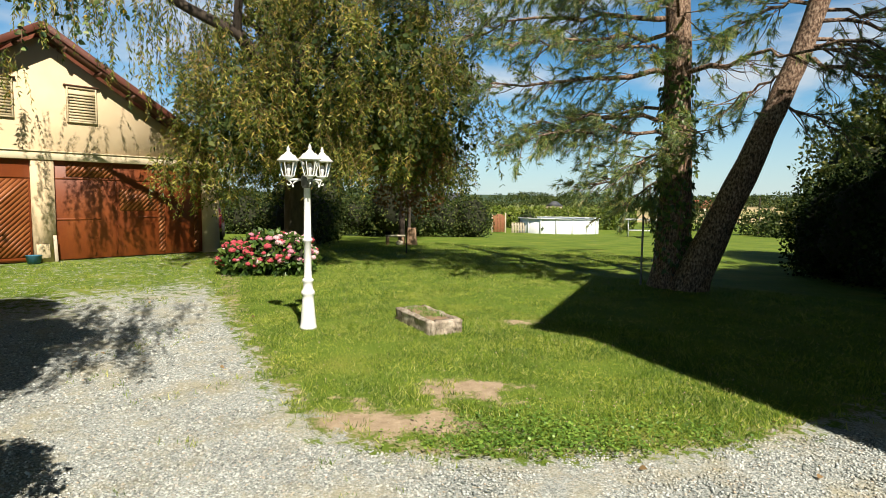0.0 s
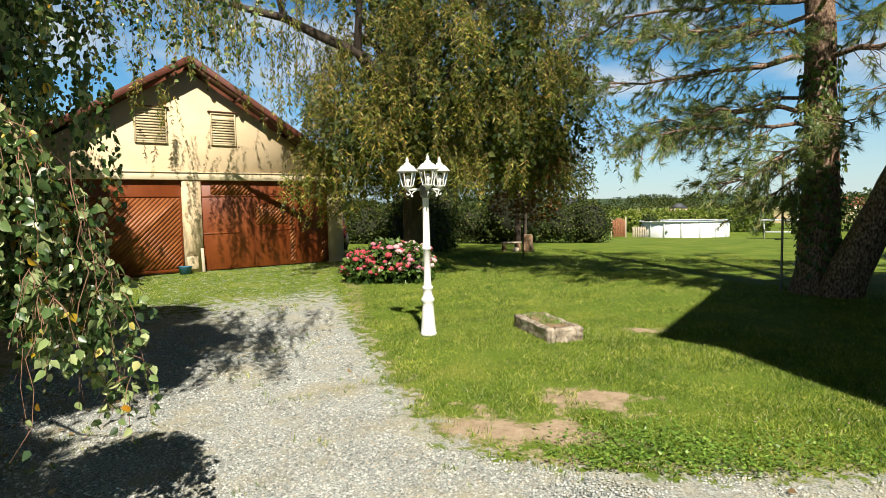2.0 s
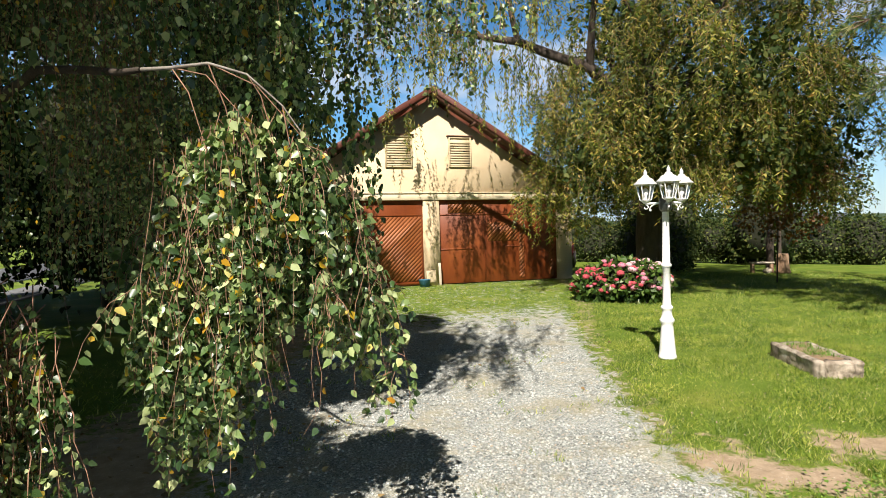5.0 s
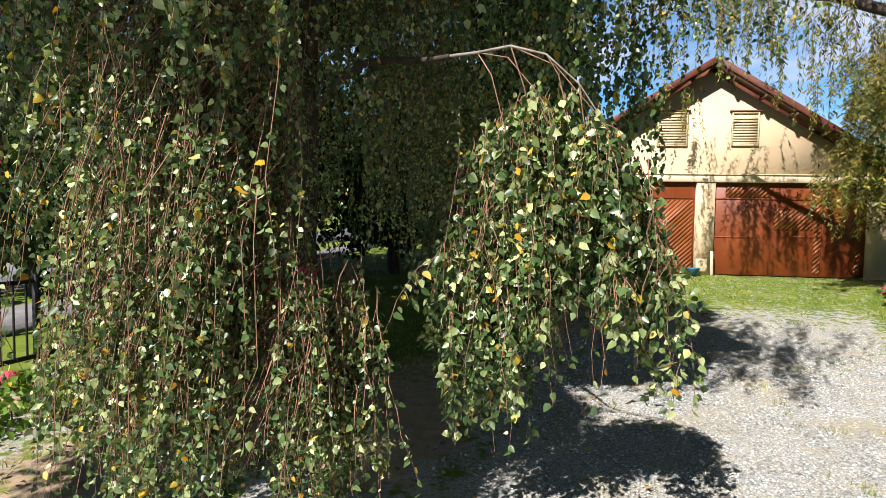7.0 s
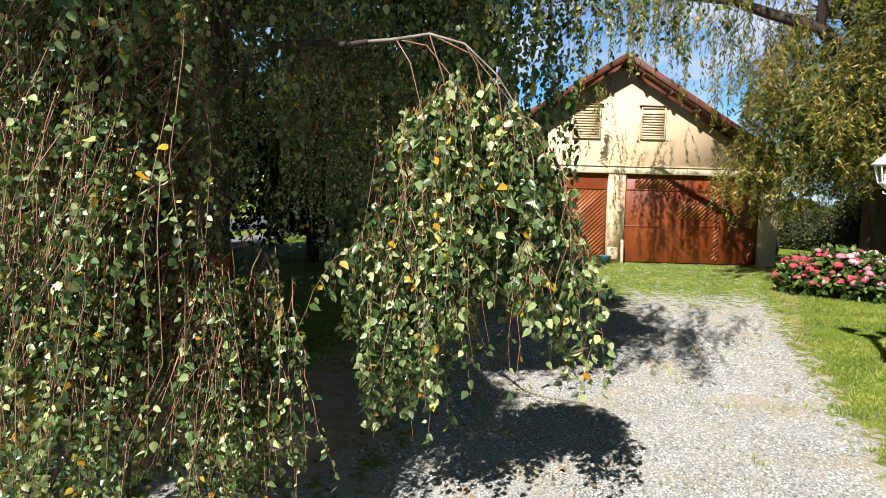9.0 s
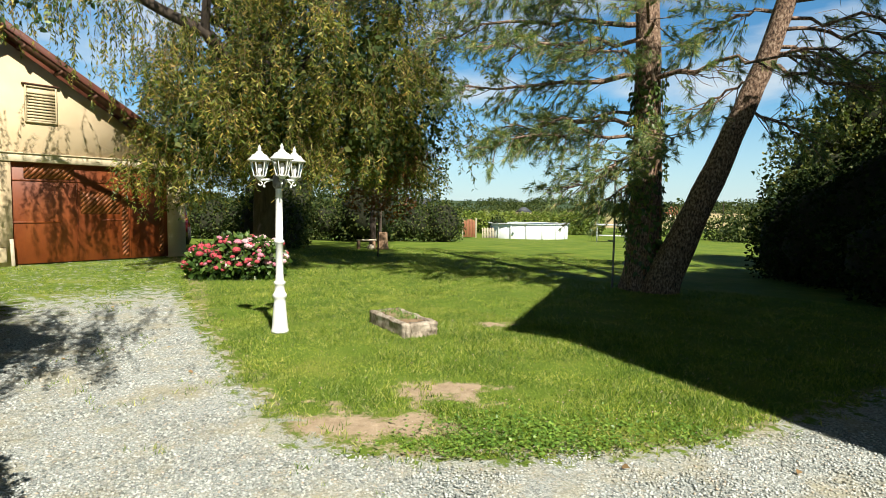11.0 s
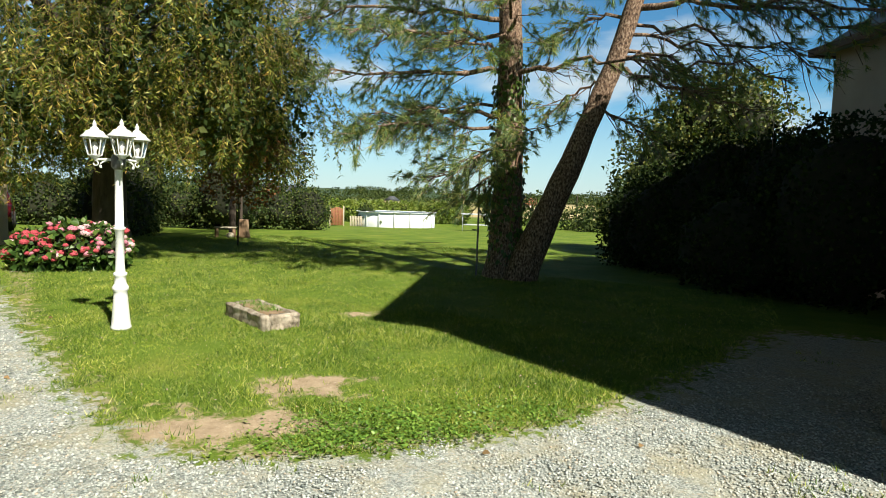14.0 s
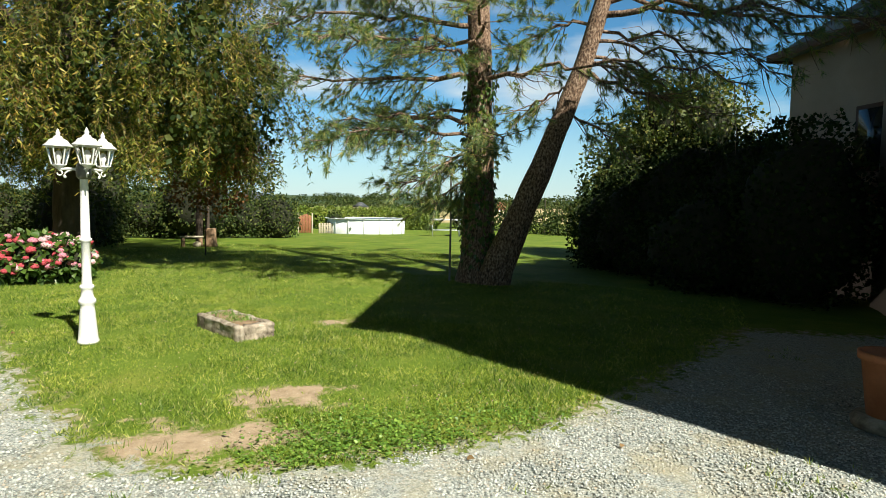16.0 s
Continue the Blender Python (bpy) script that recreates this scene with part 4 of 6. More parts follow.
# ---- terracotta pot by the house ----
pot = thing("terracotta_pot", "terracotta planter on a grey stone saucer", "planter", at=pose(1.18, 5.38, 0))
Shape().lathe([(0, 0), (0.24, 0), (0.25, 0.05), (0.22, 0.09), (0, 0.09)], 24).make("saucer", M["stone"], pot, "grey stone saucer", True)
Shape().lathe([(0, 0.09), (0.15, 0.09), (0.2, 0.5), (0.225, 0.505), (0.225, 0.56), (0.19, 0.56), (0.17, 0.45), (0, 0.45)], 28).make("pot", M["terracotta"], pot, smooth=True)

# ---- fence, post and road-side things ----
rail_fence = thing("metal_fence", "dark metal garden fence with upright bars", "fence", at=pose(-3.4, -5.35, 0, 0, 0, 172))
for z in (0.1, 0.86):
    Shape().box((1.6, 0, z), (3.6, 0.035, 0.045), bevel=0.006).make("rail", M["iron"], rail_fence)
for k in range(27):
    Shape().tube([(-0.15 + k * 0.135, 0, 0.08), (-0.15 + k * 0.135, 0, 0.88)], 0.011, 6).make("bar", M["iron"], rail_fence)
for u in (0.0, 2.12, 3.4):
    Shape().box((u, 0, 0.46), (0.06, 0.06, 0.95), bevel=0.008).make("post", M["iron"], rail_fence)
post = thing("flower_post", "white roadside post carrying baskets of red flowers", "post", at=pose(-6.3, -6.72, 0.03))
Shape().tube([(0, 0, -0.03), (0, 0, 1.0), (0, 0, 2.5)], [0.06, 0.055, 0.05], 12).make("pole", M["white"], post, smooth=True)
s = Shape()
pts, dd = blob_points((0, 0, 2.05), (0.4, 0.4, 0.26), 420)
scatter(s, *DIAMOND, pts, dd + rng.normal(size=dd.shape), rng.uniform(0.04, 0.08, len(pts)))
s.make("blossom", M["red_petal"], post, "bright red geranium blossom")
s = Shape()
pts, dd = blob_points((0, 0, 1.98), (0.36, 0.36, 0.26), 260)
scatter(s, *BROAD, pts, dd + rng.normal(size=dd.shape), rng.uniform(0.06, 0.1, len(pts)))
s.make("leaves", M["weed"], post)

# ---- small red car beyond the garage ----
car = thing("car", "small dark red parked car beside the garage", "car", at=pose(-24.3, 12.35, 0, 0, 0, 150))
side_line = [(-1.85, 0.35), (-1.9, 0.62), (-1.8, 0.85), (-1.0, 0.95), (-0.45, 1.36), (0.9, 1.4), (1.55, 1.0), (1.85, 0.9), (1.9, 0.4)]
n = len(side_line)
s = Shape()
v = [(x, -0.8 + (0.14 if z > 1.1 else 0), z) for x, z in side_line] + [(x, 0.8 - (0.14 if z > 1.1 else 0), z) for x, z in side_line]
s.add(v, [np.array([[i, (i + 1) % n, n + (i + 1) % n, n + i] for i in range(n)]), np.array([list(range(n))]), np.array([list(range(2 * n - 1, n - 1, -1))])])
s.make("body", M["car_red"], car)
Shape().box((-0.74, 0, 1.16), (0.02, 1.2, 0.5), tilt=(0.92, "Y")).make("windscreen", M["window_glass"], car)
Shape().box((1.24, 0, 1.22), (0.02, 1.2, 0.5), tilt=(-1.0, "Y")).make("rear_window", M["window_glass"], car)
for sy in (-1, 1):
    Shape().box((0.25, sy * 0.73, 1.15), (1.3, 0.02, 0.32), tilt=(sy * 0.3, "X")).make("side_window", M["window_glass"], car)
    for x in (-1.2, 1.2):
        Shape().lathe([(0, -0.09), (0.24, -0.09), (0.3, -0.07), (0.3, 0.07), (0.24, 0.09), (0, 0.09)], 24).make("wheel", M["rubber"], car, at=pose(x, sy * 0.76, 0.3, 90))
    Shape().box((1.86, sy * 0.58, 0.75), (0.06, 0.25, 0.14), bevel=0.015).make("tail_light", M["car_red"], car)

# ---- far buildings ----
shed = thing("white_shed", "low white garden shelter beyond the lawn", "shed", at=pose(-17.65, 41.5, float(land(-17.65, 41.5)), 0, 0, 25))
for x, y in ((-1.0, -0.6), (1.0, -0.6), (-1.0, 0.6), (1.0, 0.6)):
    Shape().box((x, y, 0.6), (0.07, 0.07, 1.2)).make("post", M["pool_rim"], shed)
Shape().box((0, 0, 1.22), (2.5, 1.6, 0.08), bevel=0.01).make("roof", M["pool_rim"], shed)
Shape().box((0, 0, 0.45), (2.0, 1.2, 0.06), bevel=0.01).make("shelf", M["pool_rim"], shed)
for k, (x, y, tone) in enumerate(((-96, 108, "slate"), (-62, 190, "tile"), (-150, 250, "slate"))):
    h = thing("far_house", "distant cream house with a red tiled roof", "house", "far houses", at=pose(x, y, float(land(x, y)) - 0.2, 0, 0, 30 + 40 * k))
    Shape().box((0, 0, 1.6), (9, 6, 3.4)).make("wall", M["band"], h)
    v = [(-4.8, -3.3, 3.3), (4.8, -3.3, 3.3), (4.8, 3.3, 3.3), (-4.8, 3.3, 3.3), (-4.8, 0, 5.6), (4.8, 0, 5.6)]
    Shape().add(v, [np.array([(0, 1, 5, 4), (2, 3, 4, 5), (3, 2, 1, 0)]), np.array([(1, 2, 5), (3, 0, 4)])]).make("roof", M[tone], h)
    for u in (-2.5, 0, 2.5):
        Shape().box((u, -3.01, 1.7), (0.9, 0.05, 1.2)).make("window", M["window_glass"], h)
upole = thing("utility_pole", "slender wooden utility pole in the field", "pole", at=pose(-14.3, 58.3, float(land(-14.3, 58.3))))
Shape().tube([(0, 0, -0.2), (0, 0, 3.2)], [0.07, 0.05], 8).make("pole", M["dark_bark"], upole)

# ---- trees ----


def curve_points(p0, p1, sag=0.0, wob=0.06, n=9):
    t = np.linspace(0, 1, n)[:, None]
    p = np.asarray(p0) * (1 - t) + np.asarray(p1) * t
    p[:, 2] += sag * 4 * (t * (1 - t))[:, 0]
    L = np.linalg.norm(np.asarray(p1) - np.asarray(p0))
    p[1:-1] += rng.normal(size=(n - 2, 3)) * wob * L * 0.25
    return p


def trunk_shape(pts, radii, seg=14, rough=0.12, fine=24):
    """A tapering, uneven trunk."""
    pts, radii = np.asarray(pts, float), np.asarray(radii, float)
    t = np.linspace(0, len(pts) - 1, fine)
    k = np.arange(len(pts))
    p = np.stack([np.interp(t, k, pts[:, i]) for i in range(3)], -1)
    r = np.interp(t, k, radii)
    s = Shape().tube(p, r, seg)
    centre = np.repeat(p, seg, 0)
    v = s.v[0]
    d = v - centre
    s.v[0] = centre + d * (1 + rough * np.array([noise.noise(Vector((q[0] * 5, q[1] * 5, q[2] * 1.2))) + 0.5 * noise.noise(Vector(q) * 9) for q in v]))[:, None]
    return s


def strands(leaf_shape, twig_shape, start, length, drift, template, spacing, size, droop=0.35, twig=0.0032, sway=0.05):
    """Hanging shoots with leaves along them. start: places; length: metres; drift: how far the tip swings out."""
    N = len(start)
    k = 7
    t = np.linspace(0, 1, k)
    wave = np.cumsum(rng.normal(size=(N, k, 2)) * sway, 1)
    p = np.repeat(start[:, None], k, 1)
    p[:, :, :2] += drift[:, None] * np.sqrt(t)[None, :, None] + wave * length[:, None, None] * 0.35
    p[:, :, 2] -= length[:, None] * (t ** 1.15)[None]
    if twig_shape is not None:
        for q in p:
            twig_shape.tube(q, np.linspace(twig, twig * 0.35, k), 3)
    count = np.maximum(3, (length / spacing).astype(int))
    idx = np.repeat(np.arange(N), count)
    u = rng.random(len(idx)) ** 0.85 * (k - 1)
    lo = np.minimum(u.astype(int), k - 2)
    f = (u - lo)[:, None]
    place = p[idx, lo] * (1 - f) + p[idx, lo + 1] * f + rng.normal(size=(len(idx), 3)) * 0.012
    tip = np.stack([rng.normal(size=len(idx)) * droop, rng.normal(size=len(idx)) * droop, -np.ones(len(idx))], -1)
    scatter(leaf_shape, *template, place, tip, size * rng.uniform(0.5, 1.35, len(idx)))


def limb_part(tree, pts, radii, mat="dark_bark", seg=8):
    return Shape().tube(pts, radii, seg).make("limb", M[mat], tree, smooth=True)


# weeping birch close to the drive
birch = thing("weeping_birch", "weeping birch with curtains of green and yellowing leaves", "tree", at=pose(0, 0, 0))
BX, BY = -6.3, -2.6
trunk_shape([(BX, BY, -0.1), (BX + 0.05, BY, 1.2), (BX + 0.2, BY + 0.1, 3.0), (BX + 0.25, BY + 0.2, 5.2), (BX + 0.2, BY + 0.2, 7.6)], [0.26, 0.2, 0.16, 0.11, 0.03]).make("trunk", M["dark_bark"], birch, smooth=True)


def polar(yaw, d, z):
    """Places round the drive's corner, by bearing from north to west in degrees and by distance."""
    a = np.radians(yaw)
    return np.stack([-np.sin(a) * d, -0.2 + np.cos(a) * d, z], -1)


leaf, twg = Shape(), Shape()


def curtain(shape, n, yaw, d, top, low, leaf_len, spacing, drift=0.25, tw=True, droop=1.0, sweep=0.0):
    """A stretch of hanging shoots between two bearings; top and low are height ranges."""
    m = max(4, n // 7)
    pick = rng.integers(0, m, n)
    ya = rng.uniform(*yaw, m)[pick] + rng.normal(size=n) * 0.55
    dd = rng.uniform(*d, m)[pick] + rng.normal(size=n) * 0.04
    z0 = rng.uniform(*top, m)[pick] + rng.normal(size=n) * 0.12
    z1 = np.minimum(rng.uniform(*low, m)[pick] + np.abs(rng.normal(size=n)) * 0.2, z0 - 0.3)
    st_ = polar(ya, dd, z0)
    out = -unit(st_[:, :2] - np.array((BX, BY))) * -drift * rng.uniform(0.2, 1, n)[:, None]
    out = out + sweep * rng.uniform(0.1, 1, n)[:, None] * np.array((0.42, -0.91))
    strands(shape, twg if tw else None, st_, z0 - z1, out, BROAD, spacing, leaf_len, droop, 0.003, 0.075)


# the full lobe beside the drive: shoots gathered in clumps under an arched limb, longest on its inner side
EYE_LEVEL, LOBE_D = 1.6, 2.95
groups = 66
gyaw = np.clip(rng.normal(size=groups) * 5.8 + 87.6, 77, 98)
gdist = LOBE_D + rng.normal(size=groups) * 0.13
n = 560
g = rng.integers(0, groups, n)
ya, dd = gyaw[g] + rng.normal(size=n) * 0.7, gdist[g] + rng.normal(size=n) * 0.045
roof = np.interp(ya, [76.5, 78, 80.1, 83.7, 89, 93.8, 97.6], [1.2, 1.55, 1.88, 2.12, 2.27, 2.12, 1.74])
hem = np.interp(ya, [76.5, 79.8, 81.2, 83.7, 87.4, 89.5, 91.2, 92.8, 96.1, 97.6], [1.15, 0.88, 0.92, 1.06, 1.08, 0.98, 0.7, 0.4, 0.62, 0.85])
ztop = roof - 0.7 * (rng.random(groups) ** 2.2)[g] - 0.1 * rng.random(n)
zlow = hem + (0.55 * rng.random(groups) ** 1.3)[g] + 0.3 * rng.random(n) ** 2
zlow = np.minimum(zlow, ztop - 0.2)
depth = dd / LOBE_D
ztop, zlow = EYE_LEVEL + (ztop - EYE_LEVEL) * depth, EYE_LEVEL + (zlow - EYE_LEVEL) * depth
strands(leaf, twg, polar(ya, dd, ztop), ztop - zlow, rng.normal(size=(n, 2)) * 0.07, BROAD, 0.0185, 0.043, 1.0, 0.0024, 0.07)
# the broad curtain towards the fence
curtain(leaf, 320, (111.5, 121.5), (2.5, 3.2), (1.4, 3.1), (0.2, 0.9), 0.029, 0.0155, sweep=0.45)
curtain(leaf, 130, (104.5, 112), (2.55, 3.0), (0.85, 1.35), (0.25, 0.75), 0.031, 0.016)
# shaded shoots before the trunk
curtain(leaf, 170, (97, 114), (4.0, 5.4), (2.8, 4.2), (1.0, 2.2), 0.032, 0.028)
curtain(leaf, 110, (117, 131), (2.6, 3.6), (2.4, 3.7), (1.1, 2.1), 0.035, 0.021)
# nearest shoots, over the way in
curtain(leaf, 56, (112, 134), (2.2, 2.6), (2.5, 3.4), (1.9, 2.5), 0.036, 0.022)
# overhead: shoots hanging from the crown
curtain(leaf, 130, (73, 89), (3.4, 5.0), (3.6, 5.2), (2.4, 3.3), 0.038, 0.022, 0.3)
curtain(leaf, 190, (113, 134), (3.4, 5.0), (3.6, 5.2), (2.2, 3.3), 0.038, 0.022, 0.3)
curtain(leaf, 120, (89, 107), (5.0, 6.8), (3.4, 5.2), (1.7, 3.2), 0.045, 0.04, 0.3)
curtain(leaf, 120, (66, 88), (4.6, 6.0), (3.6, 5.6), (2.6, 3.9), 0.045, 0.035, 0.2)
# high shoots, mostly out of view, added to shade the ground behind
curtain(leaf, 330, (84, 128), (3.6, 6.0), (4.2, 6.8), (3.2, 4.8), 0.045, 0.04, 0.2)
# bare trailing twigs among the leaves
for yaw, d, top, low, n in (((112, 124), (2.6, 3.1), (1.2, 2.6), (0.25, 1.0), 300), ((105, 113), (2.5, 3.0), (0.9, 1.5), (0.3, 0.7), 110)):
    curtain(leaf, n, yaw, d, top, low, 0.028, 0.11, sweep=0.35)
n = 60
st_ = polar(rng.uniform(80, 96, n), rng.uniform(2.7, 3.1, n), rng.uniform(1.3, 2.0, n))
strands(leaf, twg, st_, st_[:, 2] - rng.uniform(0.75, 1.2, n), rng.normal(size=(n, 2)) * 0.1, BROAD, 0.12, 0.034, 0.8, 0.0026, 0.12)
leaf.make("leaves", M["birch_leaf"], birch, "green birch leaves, a few yellow")
# the crown's shaded heart and far side, with unseen lobes added overhead
leaf = Shape()
n = 1500
a, r = rng.uniform(0, 2 * math.pi, n), np.sqrt(rng.random(n))
st_ = np.stack([BX + 4.0 * r * np.cos(a), BY + 3.6 * r * np.sin(a), 2.6 + 4.6 * (1 - r ** 2) * rng.random(n) + 0.9 * rng.random(n)], -1)
keep = (np.hypot(st_[:, 0], st_[:, 1] + 0.2) > 3.6) & (st_[:, 1] < 0.9)
st_ = st_[keep]
ln = rng.uniform(0.6, 1.6, len(st_))
strands(leaf, None, st_, ln, np.zeros((len(st_), 2)), BROAD, 0.045, 0.055)
n = 240
a = rng.uniform(radians(150), radians(290), n)
st_ = np.stack([BX + 3.3 * np.cos(a), BY + 2.9 * np.sin(a), rng.uniform(1.6, 3.4, n)], -1)
strands(leaf, None, st_, st_[:, 2] - rng.uniform(0.9, 1.8, n), np.zeros((n, 2)), BROAD, 0.045, 0.055)
# unseen canopy lobes with solid cores, added only to block the sun
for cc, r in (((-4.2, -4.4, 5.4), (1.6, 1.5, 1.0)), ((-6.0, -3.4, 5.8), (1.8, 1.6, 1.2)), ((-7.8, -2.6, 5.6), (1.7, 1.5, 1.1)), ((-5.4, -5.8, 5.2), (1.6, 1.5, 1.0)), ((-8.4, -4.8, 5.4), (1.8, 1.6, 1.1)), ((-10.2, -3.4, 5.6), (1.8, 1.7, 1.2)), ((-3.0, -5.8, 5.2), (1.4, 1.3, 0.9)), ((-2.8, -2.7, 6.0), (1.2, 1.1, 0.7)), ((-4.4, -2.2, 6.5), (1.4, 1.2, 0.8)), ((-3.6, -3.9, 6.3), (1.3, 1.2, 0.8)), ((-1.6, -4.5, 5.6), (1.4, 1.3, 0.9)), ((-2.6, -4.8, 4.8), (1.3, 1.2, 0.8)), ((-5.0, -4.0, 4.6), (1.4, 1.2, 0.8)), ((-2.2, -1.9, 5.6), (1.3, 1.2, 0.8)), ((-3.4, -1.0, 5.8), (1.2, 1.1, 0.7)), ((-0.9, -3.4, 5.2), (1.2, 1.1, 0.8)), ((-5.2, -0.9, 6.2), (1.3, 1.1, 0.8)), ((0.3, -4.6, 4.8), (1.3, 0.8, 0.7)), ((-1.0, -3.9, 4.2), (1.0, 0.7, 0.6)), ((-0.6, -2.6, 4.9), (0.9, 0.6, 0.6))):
    lumpy("shade_core", cc, [q * 0.8 for q in r], M["inner"], birch, rough=0.5)
    pts, dd = blob_points(cc, r, 2000, 0.4, 0.6)
    scatter(leaf, *BROAD, pts, dd * 0.4 + rng.normal(size=dd.shape) * 0.5 + (0, 0, -0.7), rng.uniform(0.06, 0.11, len(pts)))
leaf.make("crown", M["birch_leaf"], birch)
arch = [polar(np.array(q), d_, z_) for q, d_, z_ in ((97.6, 3.15, 2.4), (95.2, 3.0, 2.38), (92.2, 2.92, 2.39), (89, 2.88, 2.34), (86, 2.86, 2.2), (84, 2.86, 2.05), (82.4, 2.86, 1.85))]
# same limb, inner length in dark bark: the crown's shade put into colour
limb_part(birch, curve_points((BX + 0.2, BY + 0.1, 2.6), arch[0], 0.12, 0.04), np.linspace(0.05, 0.014, 9), "dark_bark", 7)
limb_part(birch, arch, [0.01, 0.0085, 0.007, 0.0055, 0.0042, 0.0032, 0.002], "pale_bark", 7)
for k, (q, drop_) in enumerate(((94.0, 0.55), (91.0, 0.75), (88.2, 0.5), (86.8, 0.7), (90.2, 0.35), (84.2, 0.5))):
    root = arch[1 + k % 4]
    tip_ = polar(np.array(q - 2.2), 2.84, float(root[2]) - drop_)
    limb_part(birch, [root, root * 0.6 + tip_ * 0.4 + np.array((0, 0, 0.1)), root * 0.25 + tip_ * 0.75 + np.array((0, 0, 0.06)), tip_], [0.0035, 0.003, 0.0022, 0.0015], "twig", 6)
for yaw0, d0, z0, z1 in ((113, 2.9, 1.72, 1.25), (118, 3.1, 2.2, 1.6), (124, 3.2, 2.0, 1.7), (98, 4.2, 2.6, 2.1)):
    e0, e1 = polar(np.array(yaw0), d0 + 0.5, z0), polar(np.array(yaw0 + 4), d0 - 0.1, z1)
    limb_part(birch, curve_points(e0, e1, 0.1), np.linspace(0.01, 0.004, 9), "pale_bark", 6)
for k in range(16):
    a = rng.uniform(0, 2 * math.pi)
    z = rng.uniform(2.4, 6.5)
    r = rng.uniform(1.6, 2.8)
    limb_part(birch, curve_points((BX + 0.2, BY + 0.15, z), (BX + r * math.cos(a), BY + r * math.sin(a), z + rng.uniform(0.2, 1.0)), 0.3), np.linspace(0.05, 0.012, 9), "dark_bark", 6)
tagged(twg.make("twig_tangle", M["twig"], birch, "thin reddish hanging twigs"), kind="stuff")

# big weeping willow
willow = thing("weeping_willow", "large weeping willow with olive-yellow hanging foliage", "tree", at=pose(0, 0, 0))
WX, WY = -14.2, 10.0
trunk_shape([(WX, WY, -0.1), (WX + 0.05, WY, 0.8), (WX + 0.2, WY - 0.1, 2.2), (WX + 0.4, WY - 0.2, 4.0), (WX + 0.5, WY - 0.3, 6.5), (WX + 0.5, WY - 0.3, 9.5)], [0.5, 0.4, 0.34, 0.28, 0.18, 0.04], rough=0.2).make("trunk", M["dark_bark"], willow, smooth=True)
leaf, twg = Shape(), Shape()
limb_part(willow, [(WX + 0.4, WY - 0.2, 3.6), (-13.2, 8.6, 4.7), (-13.1, 7.6, 5.5), (-13.4, 6.7, 5.85), (-13.7, 6.0, 6.2), (-14.0, 5.2, 6.35), (-14.4, 4.2, 6.6)], [0.2, 0.17, 0.14, 0.12, 0.1, 0.08, 0.05])
limb_part(willow, [(-13.7, 6.0, 6.2), (-13.6, 5.8, 6.8), (-13.4, 5.6, 7.6)], [0.08, 0.07, 0.04])
limb_part(willow, [(-13.1, 7.6, 5.5), (-12.6, 7.4, 6.5), (-12.0, 7.3, 7.5)], [0.11, 0.08, 0.04])
for k in range(26):
    a = k * 2.4 + rng.uniform(-0.3, 0.3)
    z = rng.uniform(3.6, 7.0)
    r = rng.uniform(1.6, 3.0)
    e = (WX + 0.8 + r * math.cos(a), WY + 0.4 + r * math.sin(a), z + rng.uniform(0.4, 1.6))
    limb_part(willow, curve_points((WX + 0.4, WY - 0.2, z - 0.6), e, 0.4), np.linspace(0.09, 0.02, 9), seg=6)
W_LOBES = []
for count, ring, z, r in ((8, 2.95, 3.0, 1.25), (8, 2.9, 4.6, 1.5), (6, 2.5, 6.6, 1.5), (4, 1.8, 8.4, 1.5), (1, 0.0, 9.6, 1.2), (3, 1.0, 4.0, 1.5)):
    for k in range(count):
        a = 2 * math.pi * (k + rng.uniform(-0.25, 0.25)) / count + z
        W_LOBES.append((np.array((-12.9 + ring * math.cos(a) * rng.uniform(0.85, 1.15), 10.3 + 0.85 * ring * math.sin(a) * rng.uniform(0.85, 1.15), z + rng.uniform(-0.4, 0.5))), r * rng.uniform(0.8, 1.2)))
# inner leaves get the darker hedge colour, painting shade into the crown's gaps
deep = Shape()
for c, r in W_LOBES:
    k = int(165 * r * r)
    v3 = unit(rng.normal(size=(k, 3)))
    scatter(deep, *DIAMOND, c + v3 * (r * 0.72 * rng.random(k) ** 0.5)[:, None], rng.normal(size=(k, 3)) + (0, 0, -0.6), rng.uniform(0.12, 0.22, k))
    # shoots gathered in sprays, with dark gaps between
    n = int(112 * r * r)
    spray = unit(rng.normal(size=(max(5, n // 11), 3)))
    spray[:, 2] = np.maximum(spray[:, 2], -0.3)
    far_out = rng.uniform(0.65, 1.25, len(spray))
    pick = rng.integers(0, len(spray), n)
    v3 = spray[pick]
    st_ = c + v3 * (r * far_out[pick])[:, None] + rng.normal(size=(n, 3)) * (0.14, 0.14, 0.16)
    st_[:, 2] = np.maximum(st_[:, 2], 1.5)
    ln = np.clip(np.minimum(rng.uniform(0.3, 1.0, n) * rng.uniform(0.7, 1.4), st_[:, 2] - 0.85 - 0.6 * np.clip((st_[:, 1] - 10.2) / 1.5, 0, 1) - 0.7 * rng.random(n)), 0.25, 3)
    strands(leaf, twg, st_, ln, v3[:, :2] * rng.uniform(0.1, 0.6, n)[:, None], LANCE, 0.025, 0.118, 1.3, 0.0055, 0.16)
